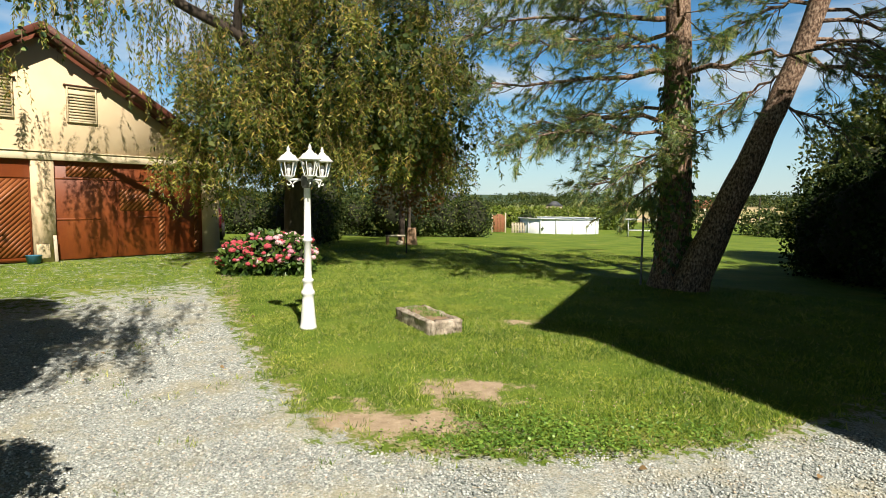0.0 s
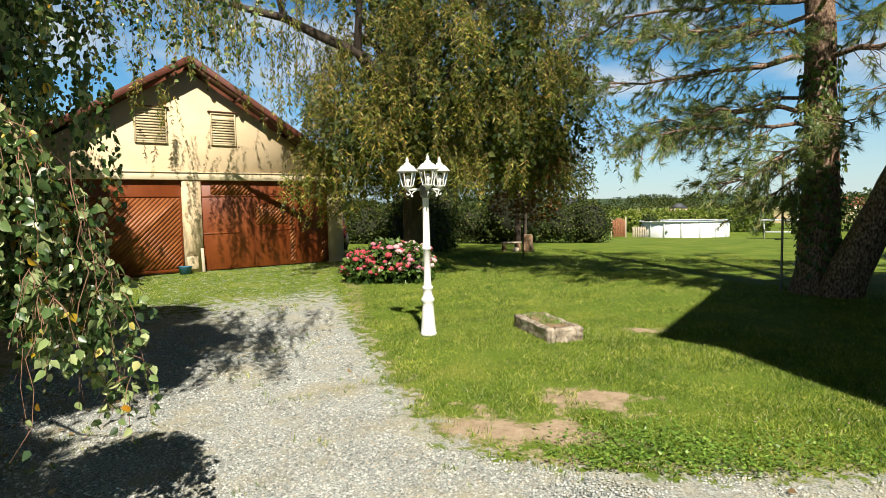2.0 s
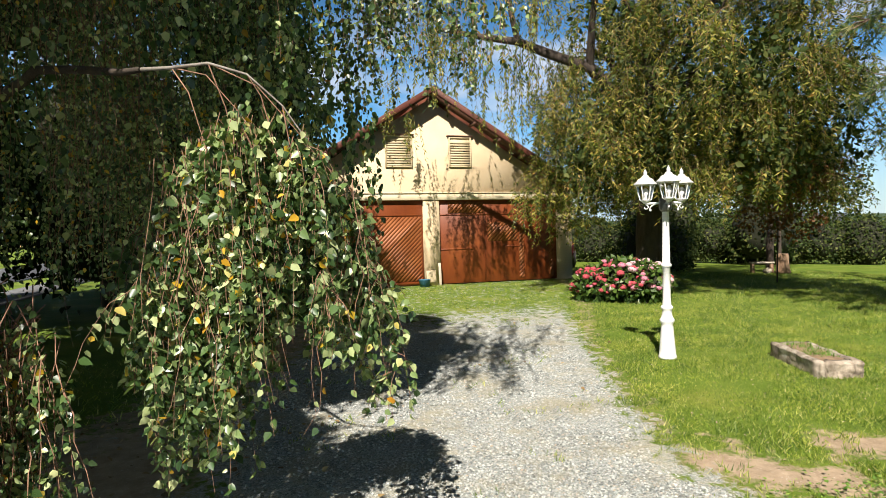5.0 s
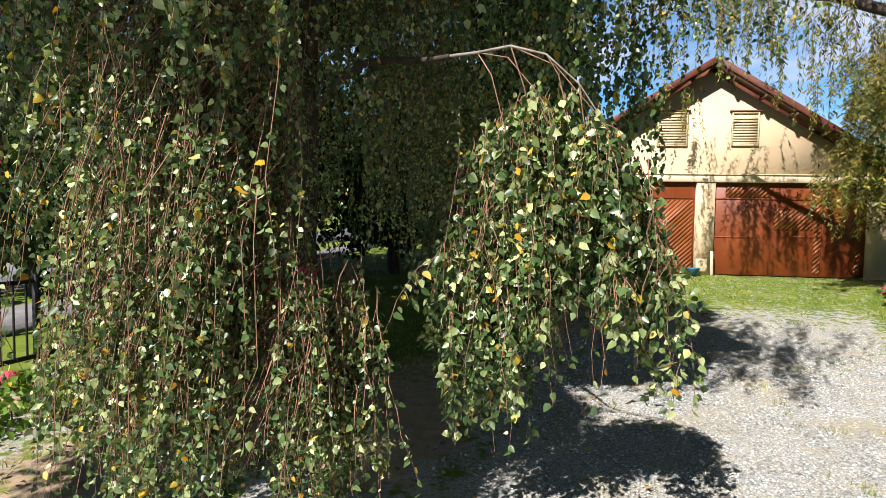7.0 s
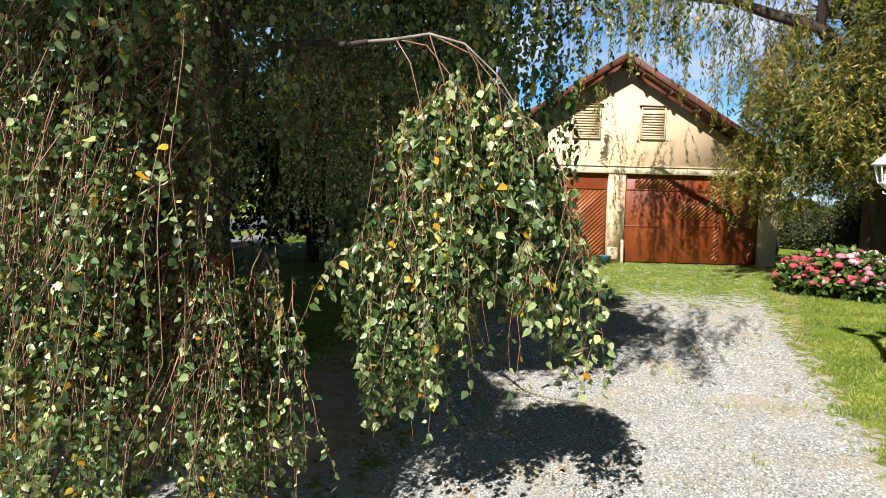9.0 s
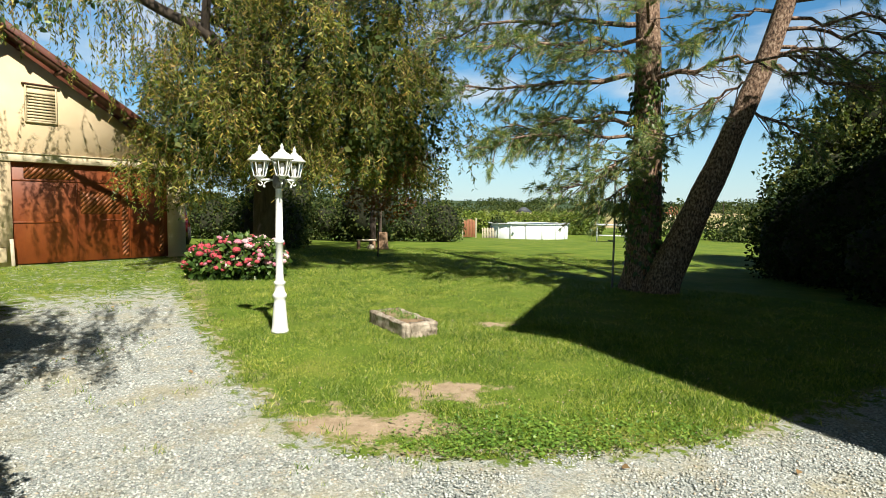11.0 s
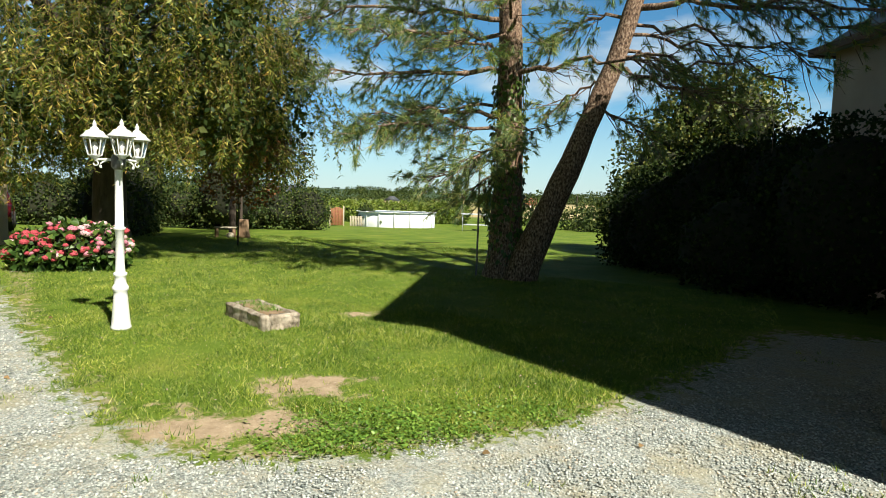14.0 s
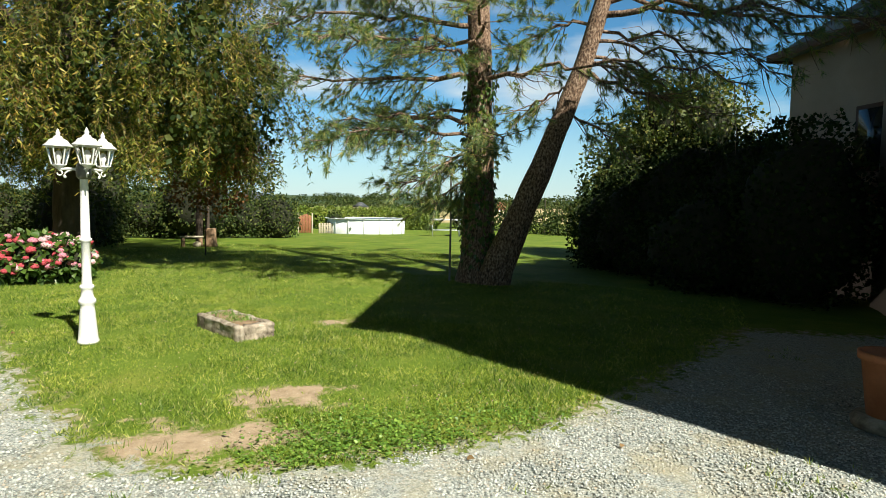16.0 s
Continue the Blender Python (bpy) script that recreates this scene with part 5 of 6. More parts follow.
# shoots off the long limb in front of the garage
n = 95
u = rng.random(n)
st_ = np.stack([-13.3 - 1.3 * u + rng.normal(size=n) * 0.35, 7.9 - 4.1 * u + rng.normal(size=n) * 0.3, 5.6 + 1.3 * u + rng.normal(size=n) * 0.35], -1)
strands(leaf, twg, st_, rng.uniform(0.8, 2.2, n), rng.normal(size=(n, 2)) * 0.2, LANCE, 0.03, 0.115, 0.6, 0.004)
n = 70
st_ = np.stack([rng.uniform(-16.2, -13.4, n), rng.uniform(7.0, 9.2, n), rng.uniform(3.2, 6.2, n)], -1)
strands(leaf, twg, st_, np.minimum(rng.uniform(1.2, 2.8, n), st_[:, 2] - 1.2), rng.normal(size=(n, 2)) * 0.15, LANCE, 0.03, 0.115, 0.7, 0.004)
n = 130
g = rng.integers(0, 16, n)
gx_, gy_, gz_ = rng.uniform(-14.6, -12.0, 16), rng.uniform(2.6, 7.6, 16), rng.uniform(5.6, 8.4, 16)
st_ = np.stack([gx_[g] + rng.normal(size=n) * 0.1, gy_[g] + rng.normal(size=n) * 0.14, gz_[g] + rng.normal(size=n) * 0.2], -1)
strands(leaf, twg, st_, rng.uniform(0.8, 1.9, n), rng.normal(size=(n, 2)) * 0.15, LANCE, 0.03, 0.115, 0.7, 0.004)
# shoots trailing close before the gable
n = 28
g = rng.integers(0, 13, n)
gy_, gz_ = rng.uniform(3.2, 8.6, 13), rng.uniform(4.6, 5.6, 13)
st_ = np.stack([-16.75 + rng.normal(size=n) * 0.15, gy_[g] + rng.normal(size=n) * 0.1, gz_[g] + rng.normal(size=n) * 0.15], -1)
strands(leaf, twg, st_, rng.uniform(0.6, 1.5, n), rng.normal(size=(n, 2)) * 0.15, LANCE, 0.03, 0.115, 0.8, 0.004)
# a few sprays already turned russet, on the side of the lawn
rust, n = Shape(), 80
g = rng.integers(0, 9, n)
gx_, gy_, gz_ = rng.uniform(-10.9, -9.9, 9), rng.uniform(10.9, 12.0, 9), rng.uniform(2.5, 3.3, 9)
st_ = np.stack([gx_[g] + rng.normal(size=n) * 0.12, gy_[g] + rng.normal(size=n) * 0.12, gz_[g] + rng.normal(size=n) * 0.12], -1)
strands(rust, twg, st_, rng.uniform(0.3, 0.9, n), rng.normal(size=(n, 2)) * 0.15, LANCE, 0.025, 0.12, 1.2, 0.004)
rust.make("russet_leaves", M["russet_leaf"], willow, "sprays of russet autumn leaves")
tagged(deep.make("inner_shade_leaves", M["hedge_leaf"], willow, "inner leaves in a darker colour that paints the crown's shade"), kind="stuff")
leaf.make("leaves", M["willow_leaf"], willow, "narrow olive and yellowing leaves")
tagged(twg.make("twig_tangle", M["willow_twig"], willow, "thin yellowish hanging shoots"), kind="stuff")

# two old pines on one root
tv, tfc = [], []
for k in range(26):
    a = rng.uniform(0, 2 * math.pi)
    el = rng.uniform(0.1, 1.35)
    d = np.array((math.cos(a) * math.sin(el), math.cos(el) * 0.9 + 0.12, math.sin(a) * math.sin(el)))
    sidev = unit(np.cross(d, rng.normal(size=3))) * 0.027
    o = np.array((0, rng.uniform(-0.35, 0.05), 0))
    b = len(tv)
    tv += [o - sidev, o + sidev, o + d * rng.uniform(0.75, 1.05) + np.array((0, 0, 0))]
    tfc.append((b, b + 1, b + 2))
TUFT = (tv, [tfc])


def pine(name, label, pts, radii, limbs, seed_bare=0):
    tree = thing(name, label, "tree", at=pose(0, 0, 0))
    trunk_shape(pts, radii, 16, 0.1, 40).make("trunk", M["pine_bark"], tree, smooth=True)
    wood, need = Shape(), Shape()
    tp, td = [], []
    for p0, p1, sag, r0, dens in limbs:
        c = curve_points(p0, p1, sag, 0.09, 10)
        limb_part(tree, c, np.linspace(r0, 0.012, 10), "pine_bark", 7)
        L = np.linalg.norm(c[-1] - c[0])
        m = max(3, int(L / 0.09 * dens))
        fwd = unit(c[-1] - c[0])
        for i in range(m):
            u = 0.18 + 0.82 * (i + rng.random()) / m
            q = np.array([np.interp(u, np.linspace(0, 1, 10), c[:, j]) for j in range(3)])
            side = np.cross(fwd, (0, 0, 1)) * rng.choice((-1, 1))
            dv = unit(fwd * rng.uniform(0.3, 1.0) + side * rng.uniform(0.3, 1.0) + np.array((0, 0, rng.uniform(-1.0, 0.55))))
            le = rng.uniform(0.35, 1.25) * (1.15 - 0.4 * u)
            e = q + dv * le
            mid = (q + e) / 2 + np.array((0, 0, -0.05 * le))
            wood.tube([q, mid, e], [0.011, 0.008, 0.005], 4)
            for s_ in np.linspace(0.4, 1, max(2, int(le / 0.15))):
                tp.append(q + (e - q) * s_ + rng.normal(size=3) * 0.05)
                td.append(dv + rng.normal(size=3) * 0.4 + np.array((0, 0, -0.35)))
        for i in range(int(L * 9) if dens < 0.5 else 0):
            u = 0.15 + 0.85 * rng.random()
            q = np.array([np.interp(u, np.linspace(0, 1, 10), c[:, j]) for j in range(3)])
            dv = unit(fwd * rng.uniform(0.4, 1.0) + rng.normal(size=3) * 0.45 + np.array((0, 0, -0.35)))
            le = rng.uniform(0.3, 1.3)
            bend = rng.normal(size=3) * 0.035 * le
            wood.tube([q, q + dv * le * 0.35 + bend, q + dv * le * 0.7 - bend * 0.4, q + dv * le + bend], [0.009, 0.007, 0.005, 0.003], 4)
        tp.append(c[-1])
        td.append(fwd)
    scatter(need, *TUFT, np.array(tp), np.array(td), rng.uniform(0.15, 0.26, len(tp)))
    tagged(wood.make("branch_tangle", M["pine_bark"], tree, "grey-brown side branches"), kind="stuff")
    need.make("needles", M["needle"], tree, "long drooping green needles")
    return tree


P1 = np.array((-4.43, 11.92))
limbs = []
for z, yaw0, L, dz, sag, r0, dens in ((4.1, 128, 3.9, -0.3, 0.15, 0.06, 1), (4.15, 250, 3.2, -0.2, 0.12, 0.055, 0.35), (3.3, 130, 2.9, -0.15, 0.1, 0.05, 1.1), (2.9, 140, 3.2, -0.2, 0.2, 0.04, 1.1), (5.2, 122, 4.2, -0.2, 0.2, 0.06, 1),
                                     (4.7, 150, 3.6, -0.4, 0.15, 0.05, 1), (5.6, 142, 4.0, -0.3, 0.2, 0.05, 1), (6.3, 130, 3.8, 0.1, 0.2, 0.05, 1.1), (6.0, 110, 3.6, 0.0, 0.2, 0.05, 1.0), (6.8, 150, 3.4, 0.2, 0.2, 0.05, 1.0),
                                     (2.4, 135, 1.7, -0.5, 0.1, 0.03, 1.3), (2.2, 160, 1.3, -0.6, 0.1, 0.03, 1.3), (3.6, 100, 2.8, -0.5, 0.1, 0.04, 1.0), (2.7, 175, 1.6, -0.4, 0.1, 0.03, 1.0), (4.4, 175, 2.4, -0.2, 0.1, 0.04, 0.8),
                                     (3.1, 215, 1.6, -0.4, 0.1, 0.03, 0.8), (5.0, 200, 2.2, 0.3, 0.1, 0.04, 0.8), (5.9, 185, 2.6, 0.2, 0.1, 0.04, 0.9), (7.4, 140, 3.6, 0.2, 0.2, 0.04, 1.0), (7.2, 200, 3.0, 0.3, 0.1, 0.04, 1.0),
                                     (8.2, 120, 3.2, 0.3, 0.2, 0.04, 1.0), (8.8, 230, 2.8, 0.4, 0.1, 0.04, 1.0), (9.5, 160, 2.6, 0.4, 0.1, 0.04, 1.0), (9.8, 60, 2.6, 0.4, 0.1, 0.04, 1.0), (8.0, 20, 3.0, 0.2, 0.1, 0.04, 1.0), (6.6, 320, 2.8, 0.2, 0.1, 0.04, 0.9), (10.5, 280, 2.0, 0.4, 0.1, 0.03, 1.0)):
    a = radians(yaw0 + 90)
    limbs.append(((P1[0], P1[1], z), (P1[0] + L * math.cos(a), P1[1] + L * math.sin(a), z + dz), sag, r0, dens))
pine("pine_upright", "upright old pine, trunk wrapped in ivy", [(-4.5, 11.92, -0.15), (-4.47, 11.92, 0.5), (-4.41, 11.94, 2.2), (-4.45, 11.92, 4.2), (-4.5, 11.9, 5.7), (-4.55, 11.92, 8.5), (-4.55, 11.92, 11.5)], [0.42, 0.33, 0.27, 0.245, 0.22, 0.15, 0.04], limbs)
limbs = []
lean = lambda z: (-3.99 + 0.345 * z, 11.78 + 0.1 * z)
for z, yaw0, L, dz, sag, r0, dens in ((5.3, 265, 3.6, -0.8, 0.25, 0.07, 0.75), (5.7, 268, 4.6, -0.7, 0.3, 0.07, 0.6), (4.1, 262, 2.6, -0.9, 0.1, 0.045, 0.45), (6.0, 285, 4.4, -0.2, 0.3, 0.06, 0.8), (6.4, 275, 4.6, -0.4, 0.3, 0.06, 0.8), (4.8, 290, 2.0, -0.4, 0.1, 0.04, 0.7), (5.5, 262, 5.0, -1.3, 0.2, 0.05, 0.3), (6.1, 268, 5.4, -1.5, 0.25, 0.05, 0.3), (5.9, 274, 4.2, -1.0, 0.2, 0.045, 0.35), (6.7, 262, 5.2, -1.0, 0.25, 0.05, 0.4), (4.4, 270, 3.0, -0.6, 0.1, 0.035, 0.25), (5.0, 276, 3.4, -1.0, 0.15, 0.035, 0.3),
                                     (4.6, 295, 1.7, -0.7, 0.1, 0.04, 1.0), (3.4, 280, 1.1, -0.5, 0.05, 0.03, 1.2), (5.2, 90, 1.8, -0.4, 0.1, 0.04, 1.0), (6.2, 80, 2.2, 0.0, 0.1, 0.04, 1.0), (6.8, 180, 2.5, 0.2, 0.1, 0.04, 1.0), (7.2, 260, 4.0, 0.2, 0.2, 0.05, 0.9), (7.6, 300, 3.8, 0.3, 0.2, 0.05, 0.9),
                                     (8.0, 300, 3.2, 0.3, 0.2, 0.04, 0.9), (8.4, 120, 2.6, 0.3, 0.1, 0.04, 1.0), (9.0, 290, 2.8, 0.4, 0.1, 0.04, 1.0), (9.6, 30, 2.2, 0.4, 0.1, 0.03, 1.0), (3.9, 80, 1.2, -0.6, 0.1, 0.03, 0.9)):
    a = radians(yaw0 + 90)
    x, y = lean(z)
    limbs.append(((x, y, z), (x + L * math.cos(a), y + L * math.sin(a), z + dz), sag, r0, dens))
pine("pine_leaning", "leaning old pine with scaly red-brown bark", [(-4.07, 11.78, -0.15), (-3.95, 11.8, 0.3), (-3.31, 12, 1.95), (-2.8, 12.14, 3.28), (-2.45, 12.23, 4.25), (-2.11, 12.3, 5.5), (-1.65, 12.42, 7.5), (-1.35, 12.52, 10)], [0.4, 0.33, 0.24, 0.2, 0.18, 0.155, 0.1, 0.03], limbs)
n = 1500
z = rng.uniform(0.3, 4.4, n)
a = rng.uniform(0, 2 * math.pi, n)
wrap = 0.29 + 0.05 * rng.random(n) + 0.1 * np.maximum(0, np.sin(z * 3.1 + a)) * (z < 3.4) * rng.random(n)
p = np.stack([-4.43 + wrap * np.cos(a), 11.92 + wrap * np.sin(a), z], -1)
keep = (z < 3.9) | (rng.random(n) < 0.6)
out = np.stack([np.cos(a), np.sin(a), np.zeros(n)], -1)
s = Shape()
scatter(s, *BROAD, p[keep], (out * 0.3 + rng.normal(size=(n, 3)) * 0.3 + (0, 0, -0.8))[keep], rng.uniform(0.06, 0.13, keep.sum()), (out + rng.normal(size=(n, 3)) * 0.3)[keep])
ivy = thing("ivy", "green ivy climbing the upright pine trunk", "ivy", at=pose(0, 0, 0))
s.make("leaves", M["ivy"], ivy)
for k in range(7):
    vine = Shape()
    t = np.linspace(0, 1, 16)
    ph = rng.uniform(0, 6.3)
    vine.tube(np.stack([-4.43 + (0.34 - 0.08 * t) * np.cos(ph + 1.2 * t), 11.92 + (0.34 - 0.08 * t) * np.sin(ph + 1.2 * t), -0.05 + 4.2 * t], -1), np.linspace(0.018, 0.006, 16), 5)
    vine.make("stem", M["twig"], ivy)


def bush(name, label, category, lobes, mat, leaf_len, per, group="", template=BROAD, stem=None, rough=0.3, shade_core=0.8):
    """A shrub or crown: uneven leafy lobes round solid near-black cores that paint the inner shade, on stems."""
    b = thing(name, label, category, group, at=pose(0, 0, 0))
    s = Shape()
    for c, r in lobes:
        zb = float(land(c[0], c[1]))
        c = (c[0], c[1], c[2] + zb)
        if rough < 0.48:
            lumpy("shade_core", c, [q * shade_core for q in r], M["inner"], b)
        pts, d = blob_points(c, r, int(per * (r[0] * r[1] + r[0] * r[2])), rough)
        ok = pts[:, 2] > zb
        pts, d = pts[ok], d[ok]
        scatter(s, *template, pts, d * 0.7 + rng.normal(size=d.shape) * 0.7 + (0, 0, -0.2), rng.uniform(0.6, 1.3, len(pts)) * leaf_len, d + rng.normal(size=d.shape) * 0.6)
    s.make("leaves", M[mat], b)
    for x, y, h, rad in stem or []:
        zb = float(land(x, y))
        trunk_shape([(x, y, zb - 0.1), (x + 0.03, y, zb + h * 0.5), (x, y + 0.05, zb + h)], [rad, rad * 0.8, rad * 0.6]).make("trunk", M["dark_bark"], b, smooth=True)
    return b


# dark laurels by the house, its shade also put into their colour, and a tree behind them
bush("laurel", "dense dark evergreen laurel bush, house's shade put into its leaf colour", "bush", [((-1.27, 15.43, 1.1), (1.5, 1.3, 1.6)), ((-0.27, 14.83, 1.6), (1.5, 1.3, 1.6)), ((-2.3, 16.4, 0.9), (1.1, 1.2, 1.4))], "shade_toned_leaf", 0.085, 1500, "laurels")
bush("laurel", "dense dark evergreen laurel bush, house's shade put into its leaf colour", "bush", [((0.75, 13.85, 1.5), (1.4, 1.4, 1.7)), ((-0.05, 12.87, 0.9), (1.3, 1.2, 1.1)), ((1.4, 12.17, 1.4), (1.2, 1.3, 1.7))], "shade_toned_leaf", 0.085, 1500, "laurels")
bush("garden_tree", "small broadleaf tree with sunlit top behind laurels", "tree", [((-2.1, 19.6, 2.3), (1.5, 1.5, 2.0)), ((-1.2, 20.0, 4.1), (1.4, 1.3, 1.5)), ((-0.2, 19.8, 4.0), (1.2, 1.2, 1.5)), ((-2.8, 19.0, 1.3), (1.1, 1.1, 1.3))], "garden_leaf", 0.11, 1300, stem=[(-1.3, 19.8, 3, 0.14)], rough=0.46, shade_core=0.66)
bush("ground_plant", "low leafy plants on the soil by the fence", "plant", [((-4.1, -3.95, 0.08), (0.5, 0.32, 0.24)), ((-4.8, -3.8, 0.08), (0.45, 0.3, 0.22)), ((-3.5, -4.2, 0.06), (0.35, 0.25, 0.18))], "weed", 0.07, 2600, rough=0.5)
# hedge behind the lawn
for k in range(10):
    u = k / 9
    x, y = -29.6 + 9.6 * u, 15.8 + 9.1 * u
    bush("hedge_shrub", "dark clipped evergreen hedge shrub along the lawn", "hedge", [((x, y, 0.95), (1.25, 1.1, 1.15 + 0.15 * math.sin(k * 2.2)))], "hedge_leaf", 0.11, 1000, "hedge behind the lawn")
for k in range(12):
    u = k / 11
    x, y = -38.5 + 13.0 * u, 48.0 + 7.4 * u
    bush("light_hedge_shrub", "bright green clipped hedge shrub behind the pool", "hedge", [((x, y, 1.0), (1.1, 0.8, 1.15 + 0.07 * math.sin(k * 1.7)))], "light_hedge_leaf", 0.2, 900, "hedge behind the pool", shade_core=0.62)
bush("gate_shrub", "dark shrub beside the garden gate", "bush", [((-28.2, 42.8, 0.8), (0.8, 0.8, 1.0))], "hedge_leaf", 0.18, 450)
# small tree by the bench, with russet neighbour
bush("apple_tree", "small tree with a thin bent trunk beside the bench", "tree", [((-16.7, 16.4, 3.0), (1.3, 1.2, 0.8)), ((-16.3, 17.2, 3.7), (1.1, 1.1, 0.9)), ((-17.6, 16.2, 3.7), (1.1, 1.1, 0.9))], "willow_leaf", 0.11, 520, stem=[(-16.3, 16.15, 2.6, 0.13), (-16.1, 16.35, 2.5, 0.06)], rough=0.5)
bush("russet_shrub", "russet autumn-coloured shrub at the lawn's edge", "bush", [((-13.6, 13.3, 2.0), (0.8, 0.7, 0.6)), ((-13.1, 13.8, 1.7), (0.7, 0.7, 0.6))], "russet_leaf", 0.1, 620, stem=[(-13.4, 13.5, 1.8, 0.022)], rough=0.5)
bush("border_shrub", "dark shrub mass under the willow", "bush", [((-19.6, 14.0, 0.9), (1.7, 1.3, 1.3)), ((-22.2, 16.2, 1.2), (1.8, 1.5, 1.8)), ((-18.2, 12.8, 1.0), (1.0, 0.9, 1.2)), ((-20.6, 15.2, 0.8), (1.1, 1.1, 1.1))], "hedge_leaf", 0.12, 480, rough=0.4)
bush("border_shrub", "dark shrub mass under the willow", "bush", [((-24.5, 18.0, 2.2), (2.2, 1.8, 2.6)), ((-21.0, 20.5, 1.6), (1.6, 1.5, 1.7))], "hedge_leaf", 0.13, 380, rough=0.4)
bush("background_tree", "tall broadleaf tree behind the lawn", "tree", [((-27.0, 25.0, 4.2), (3.0, 2.6, 2.6)), ((-24.2, 27.0, 3.6), (2.2, 2.2, 2.2))], "hedge_leaf", 0.17, 240, "background trees", stem=[(-26, 25.8, 3, 0.2)], rough=0.5)
# shrubs at the field's edge and trees behind the birch
for k, (x, y, r, h) in enumerate(((-11.0, 52, 1.6, 1.1), (-8.4, 51, 1.5, 1.0), (-13.4, 55, 1.5, 1.3), (-6.2, 46, 1.8, 1.6), (-19.5, 60, 2.4, 1.9), (-24.0, 63, 2.0, 1.7))):
    bush("field_shrub", "scrubby green shrub at the field's edge", "bush", [((x, y, h * 0.6), (r, r * 0.8, h))], "hedge_leaf", 0.24, 300, "field-edge shrubs", rough=0.5)
# near-black leaves put the shade behind the birch into these trees' colour
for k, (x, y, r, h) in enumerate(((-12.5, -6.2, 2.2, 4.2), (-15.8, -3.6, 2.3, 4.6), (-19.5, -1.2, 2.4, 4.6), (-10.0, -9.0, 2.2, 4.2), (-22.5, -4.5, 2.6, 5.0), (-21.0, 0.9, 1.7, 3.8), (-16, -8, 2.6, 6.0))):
    bush("background_tree", "leafy tree behind the weeping birch, shade put into its leaf colour", "tree", [((x, y, h * 0.55), (r, r, h * 0.5)), ((x + 0.8, y + 0.5, h * 0.85), (r * 0.8, r * 0.8, h * 0.45))], "shade_toned_leaf", 0.19, 240, "background trees", stem=[(x, y, h * 0.4, 0.18)], rough=0.45)
# added where its mostly hidden crown throws shade on the garage's left door
bush("background_tree", "leafy tree beside the garage, added to shade its left door", "tree", [((-13.4, -0.2, 5.0), (1.6, 1.4, 1.5)), ((-12.6, -0.9, 6.2), (1.4, 1.3, 1.2)), ((-13.6, -0.5, 6.7), (1.2, 1.2, 1.3))], "shade_toned_leaf", 0.12, 800, "background trees", stem=[(-13.3, -0.5, 4.2, 0.14)], rough=0.45)
old_trunk = tagged(trunk_shape([(-12.7, -2.0, -0.1), (-12.7, -2.0, 0.8), (-12.6, -1.95, 2.4), (-12.5, -1.9, 4.6)], [0.3, 0.2, 0.16, 0.08], 14, 0.2).make("old_trunk", M["dark_bark"], smooth=True), "rough bare old tree trunk under the birch", "tree trunk")

# far woods: a broken belt of clumps
s = Shape()
n = 2400
a = rng.uniform(radians(-25), radians(80), n)
d = np.where(rng.random(n) < 0.06, rng.uniform(150, 220, n), rng.uniform(330, 1050, n))
cx, cy = -np.sin(a) * d, np.cos(a) * d
keep = np.array([noise.noise((x * 0.012, y * 0.012, 5)) > 0.05 for x, y in zip(cx, cy)])
cx, cy, d = cx[keep], cy[keep], d[keep]
m = 90
pos = np.stack([np.repeat(cx, m), np.repeat(cy, m), np.repeat(land(cx, cy), m)], -1)
rr = np.repeat(rng.uniform(1.0, 2.0, len(cx)) * (0.5 + d / 250), m)
dirs = unit(rng.normal(size=(len(pos), 3)))
pos = pos + dirs * (rr * rng.uniform(0.5, 1, len(pos)))[:, None] * (1.3, 1.3, 0.75) + np.stack([0 * rr, 0 * rr, rr * 0.6], -1)
scatter(s, *DIAMOND, pos, dirs + rng.normal(size=dirs.shape), rr * 0.42, dirs)
tagged(s.make("far_woods", M["hedge_leaf"]), "distant hedgerows and woods across the fields", "woods", kind="stuff")

# ---- hydrangea ----
hyd = thing("hydrangea", "rounded hydrangea bush with red and pink flower heads", "bush", at=pose(0, 0, 0))
HL = [((-12.05, 7.12, 0.32), (0.6, 0.55, 0.42)), ((-11.7, 7.52, 0.42), (0.65, 0.6, 0.52)), ((-11.4, 7.89, 0.38), (0.52, 0.5, 0.46))]
s = Shape()
heads = []
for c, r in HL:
    # near-black core paints the shade between the leaves
    lumpy("shade_core", c, [q * 0.82 for q in r], M["inner"], hyd)
    pts, d = blob_points(c, r, 900, 0.2)
    ok = pts[:, 2] > 0.02
    scatter(s, *BROAD, pts[ok], (d * 0.8 + rng.normal(size=d.shape) * 0.5 + (0, 0, -0.2))[ok], rng.uniform(0.09, 0.17, ok.sum()), (d + rng.normal(size=d.shape) * 0.4)[ok])
    pts, d = blob_points(c, [q * 1.04 for q in r], 88, 0.15, 0.08, -0.2)
    heads += [(p, q) for p, q in zip(pts, d) if p[2] > 0.1]
s.make("leaves", M["hydrangea_leaf"], hyd)
for p, d in heads:
    bm = bmesh.new()
    bmesh.ops.create_icosphere(bm, subdivisions=3, radius=rng.uniform(0.05, 0.085))
    for q in bm.verts:
        q.co *= 1 + 0.35 * noise.noise(q.co * 55 + Vector(p))
        q.co.z *= 0.75
    bm.transform(Matrix.Translation(p))
    s = Shape().bm(bm)
    side_mix = (p[1] - 7.5) * 0.55 + rng.normal() * 0.35
    s.make("flower_head", M["flower_red" if side_mix < -0.12 else "flower_pink" if side_mix < 0.25 else "flower_pale"], hyd)
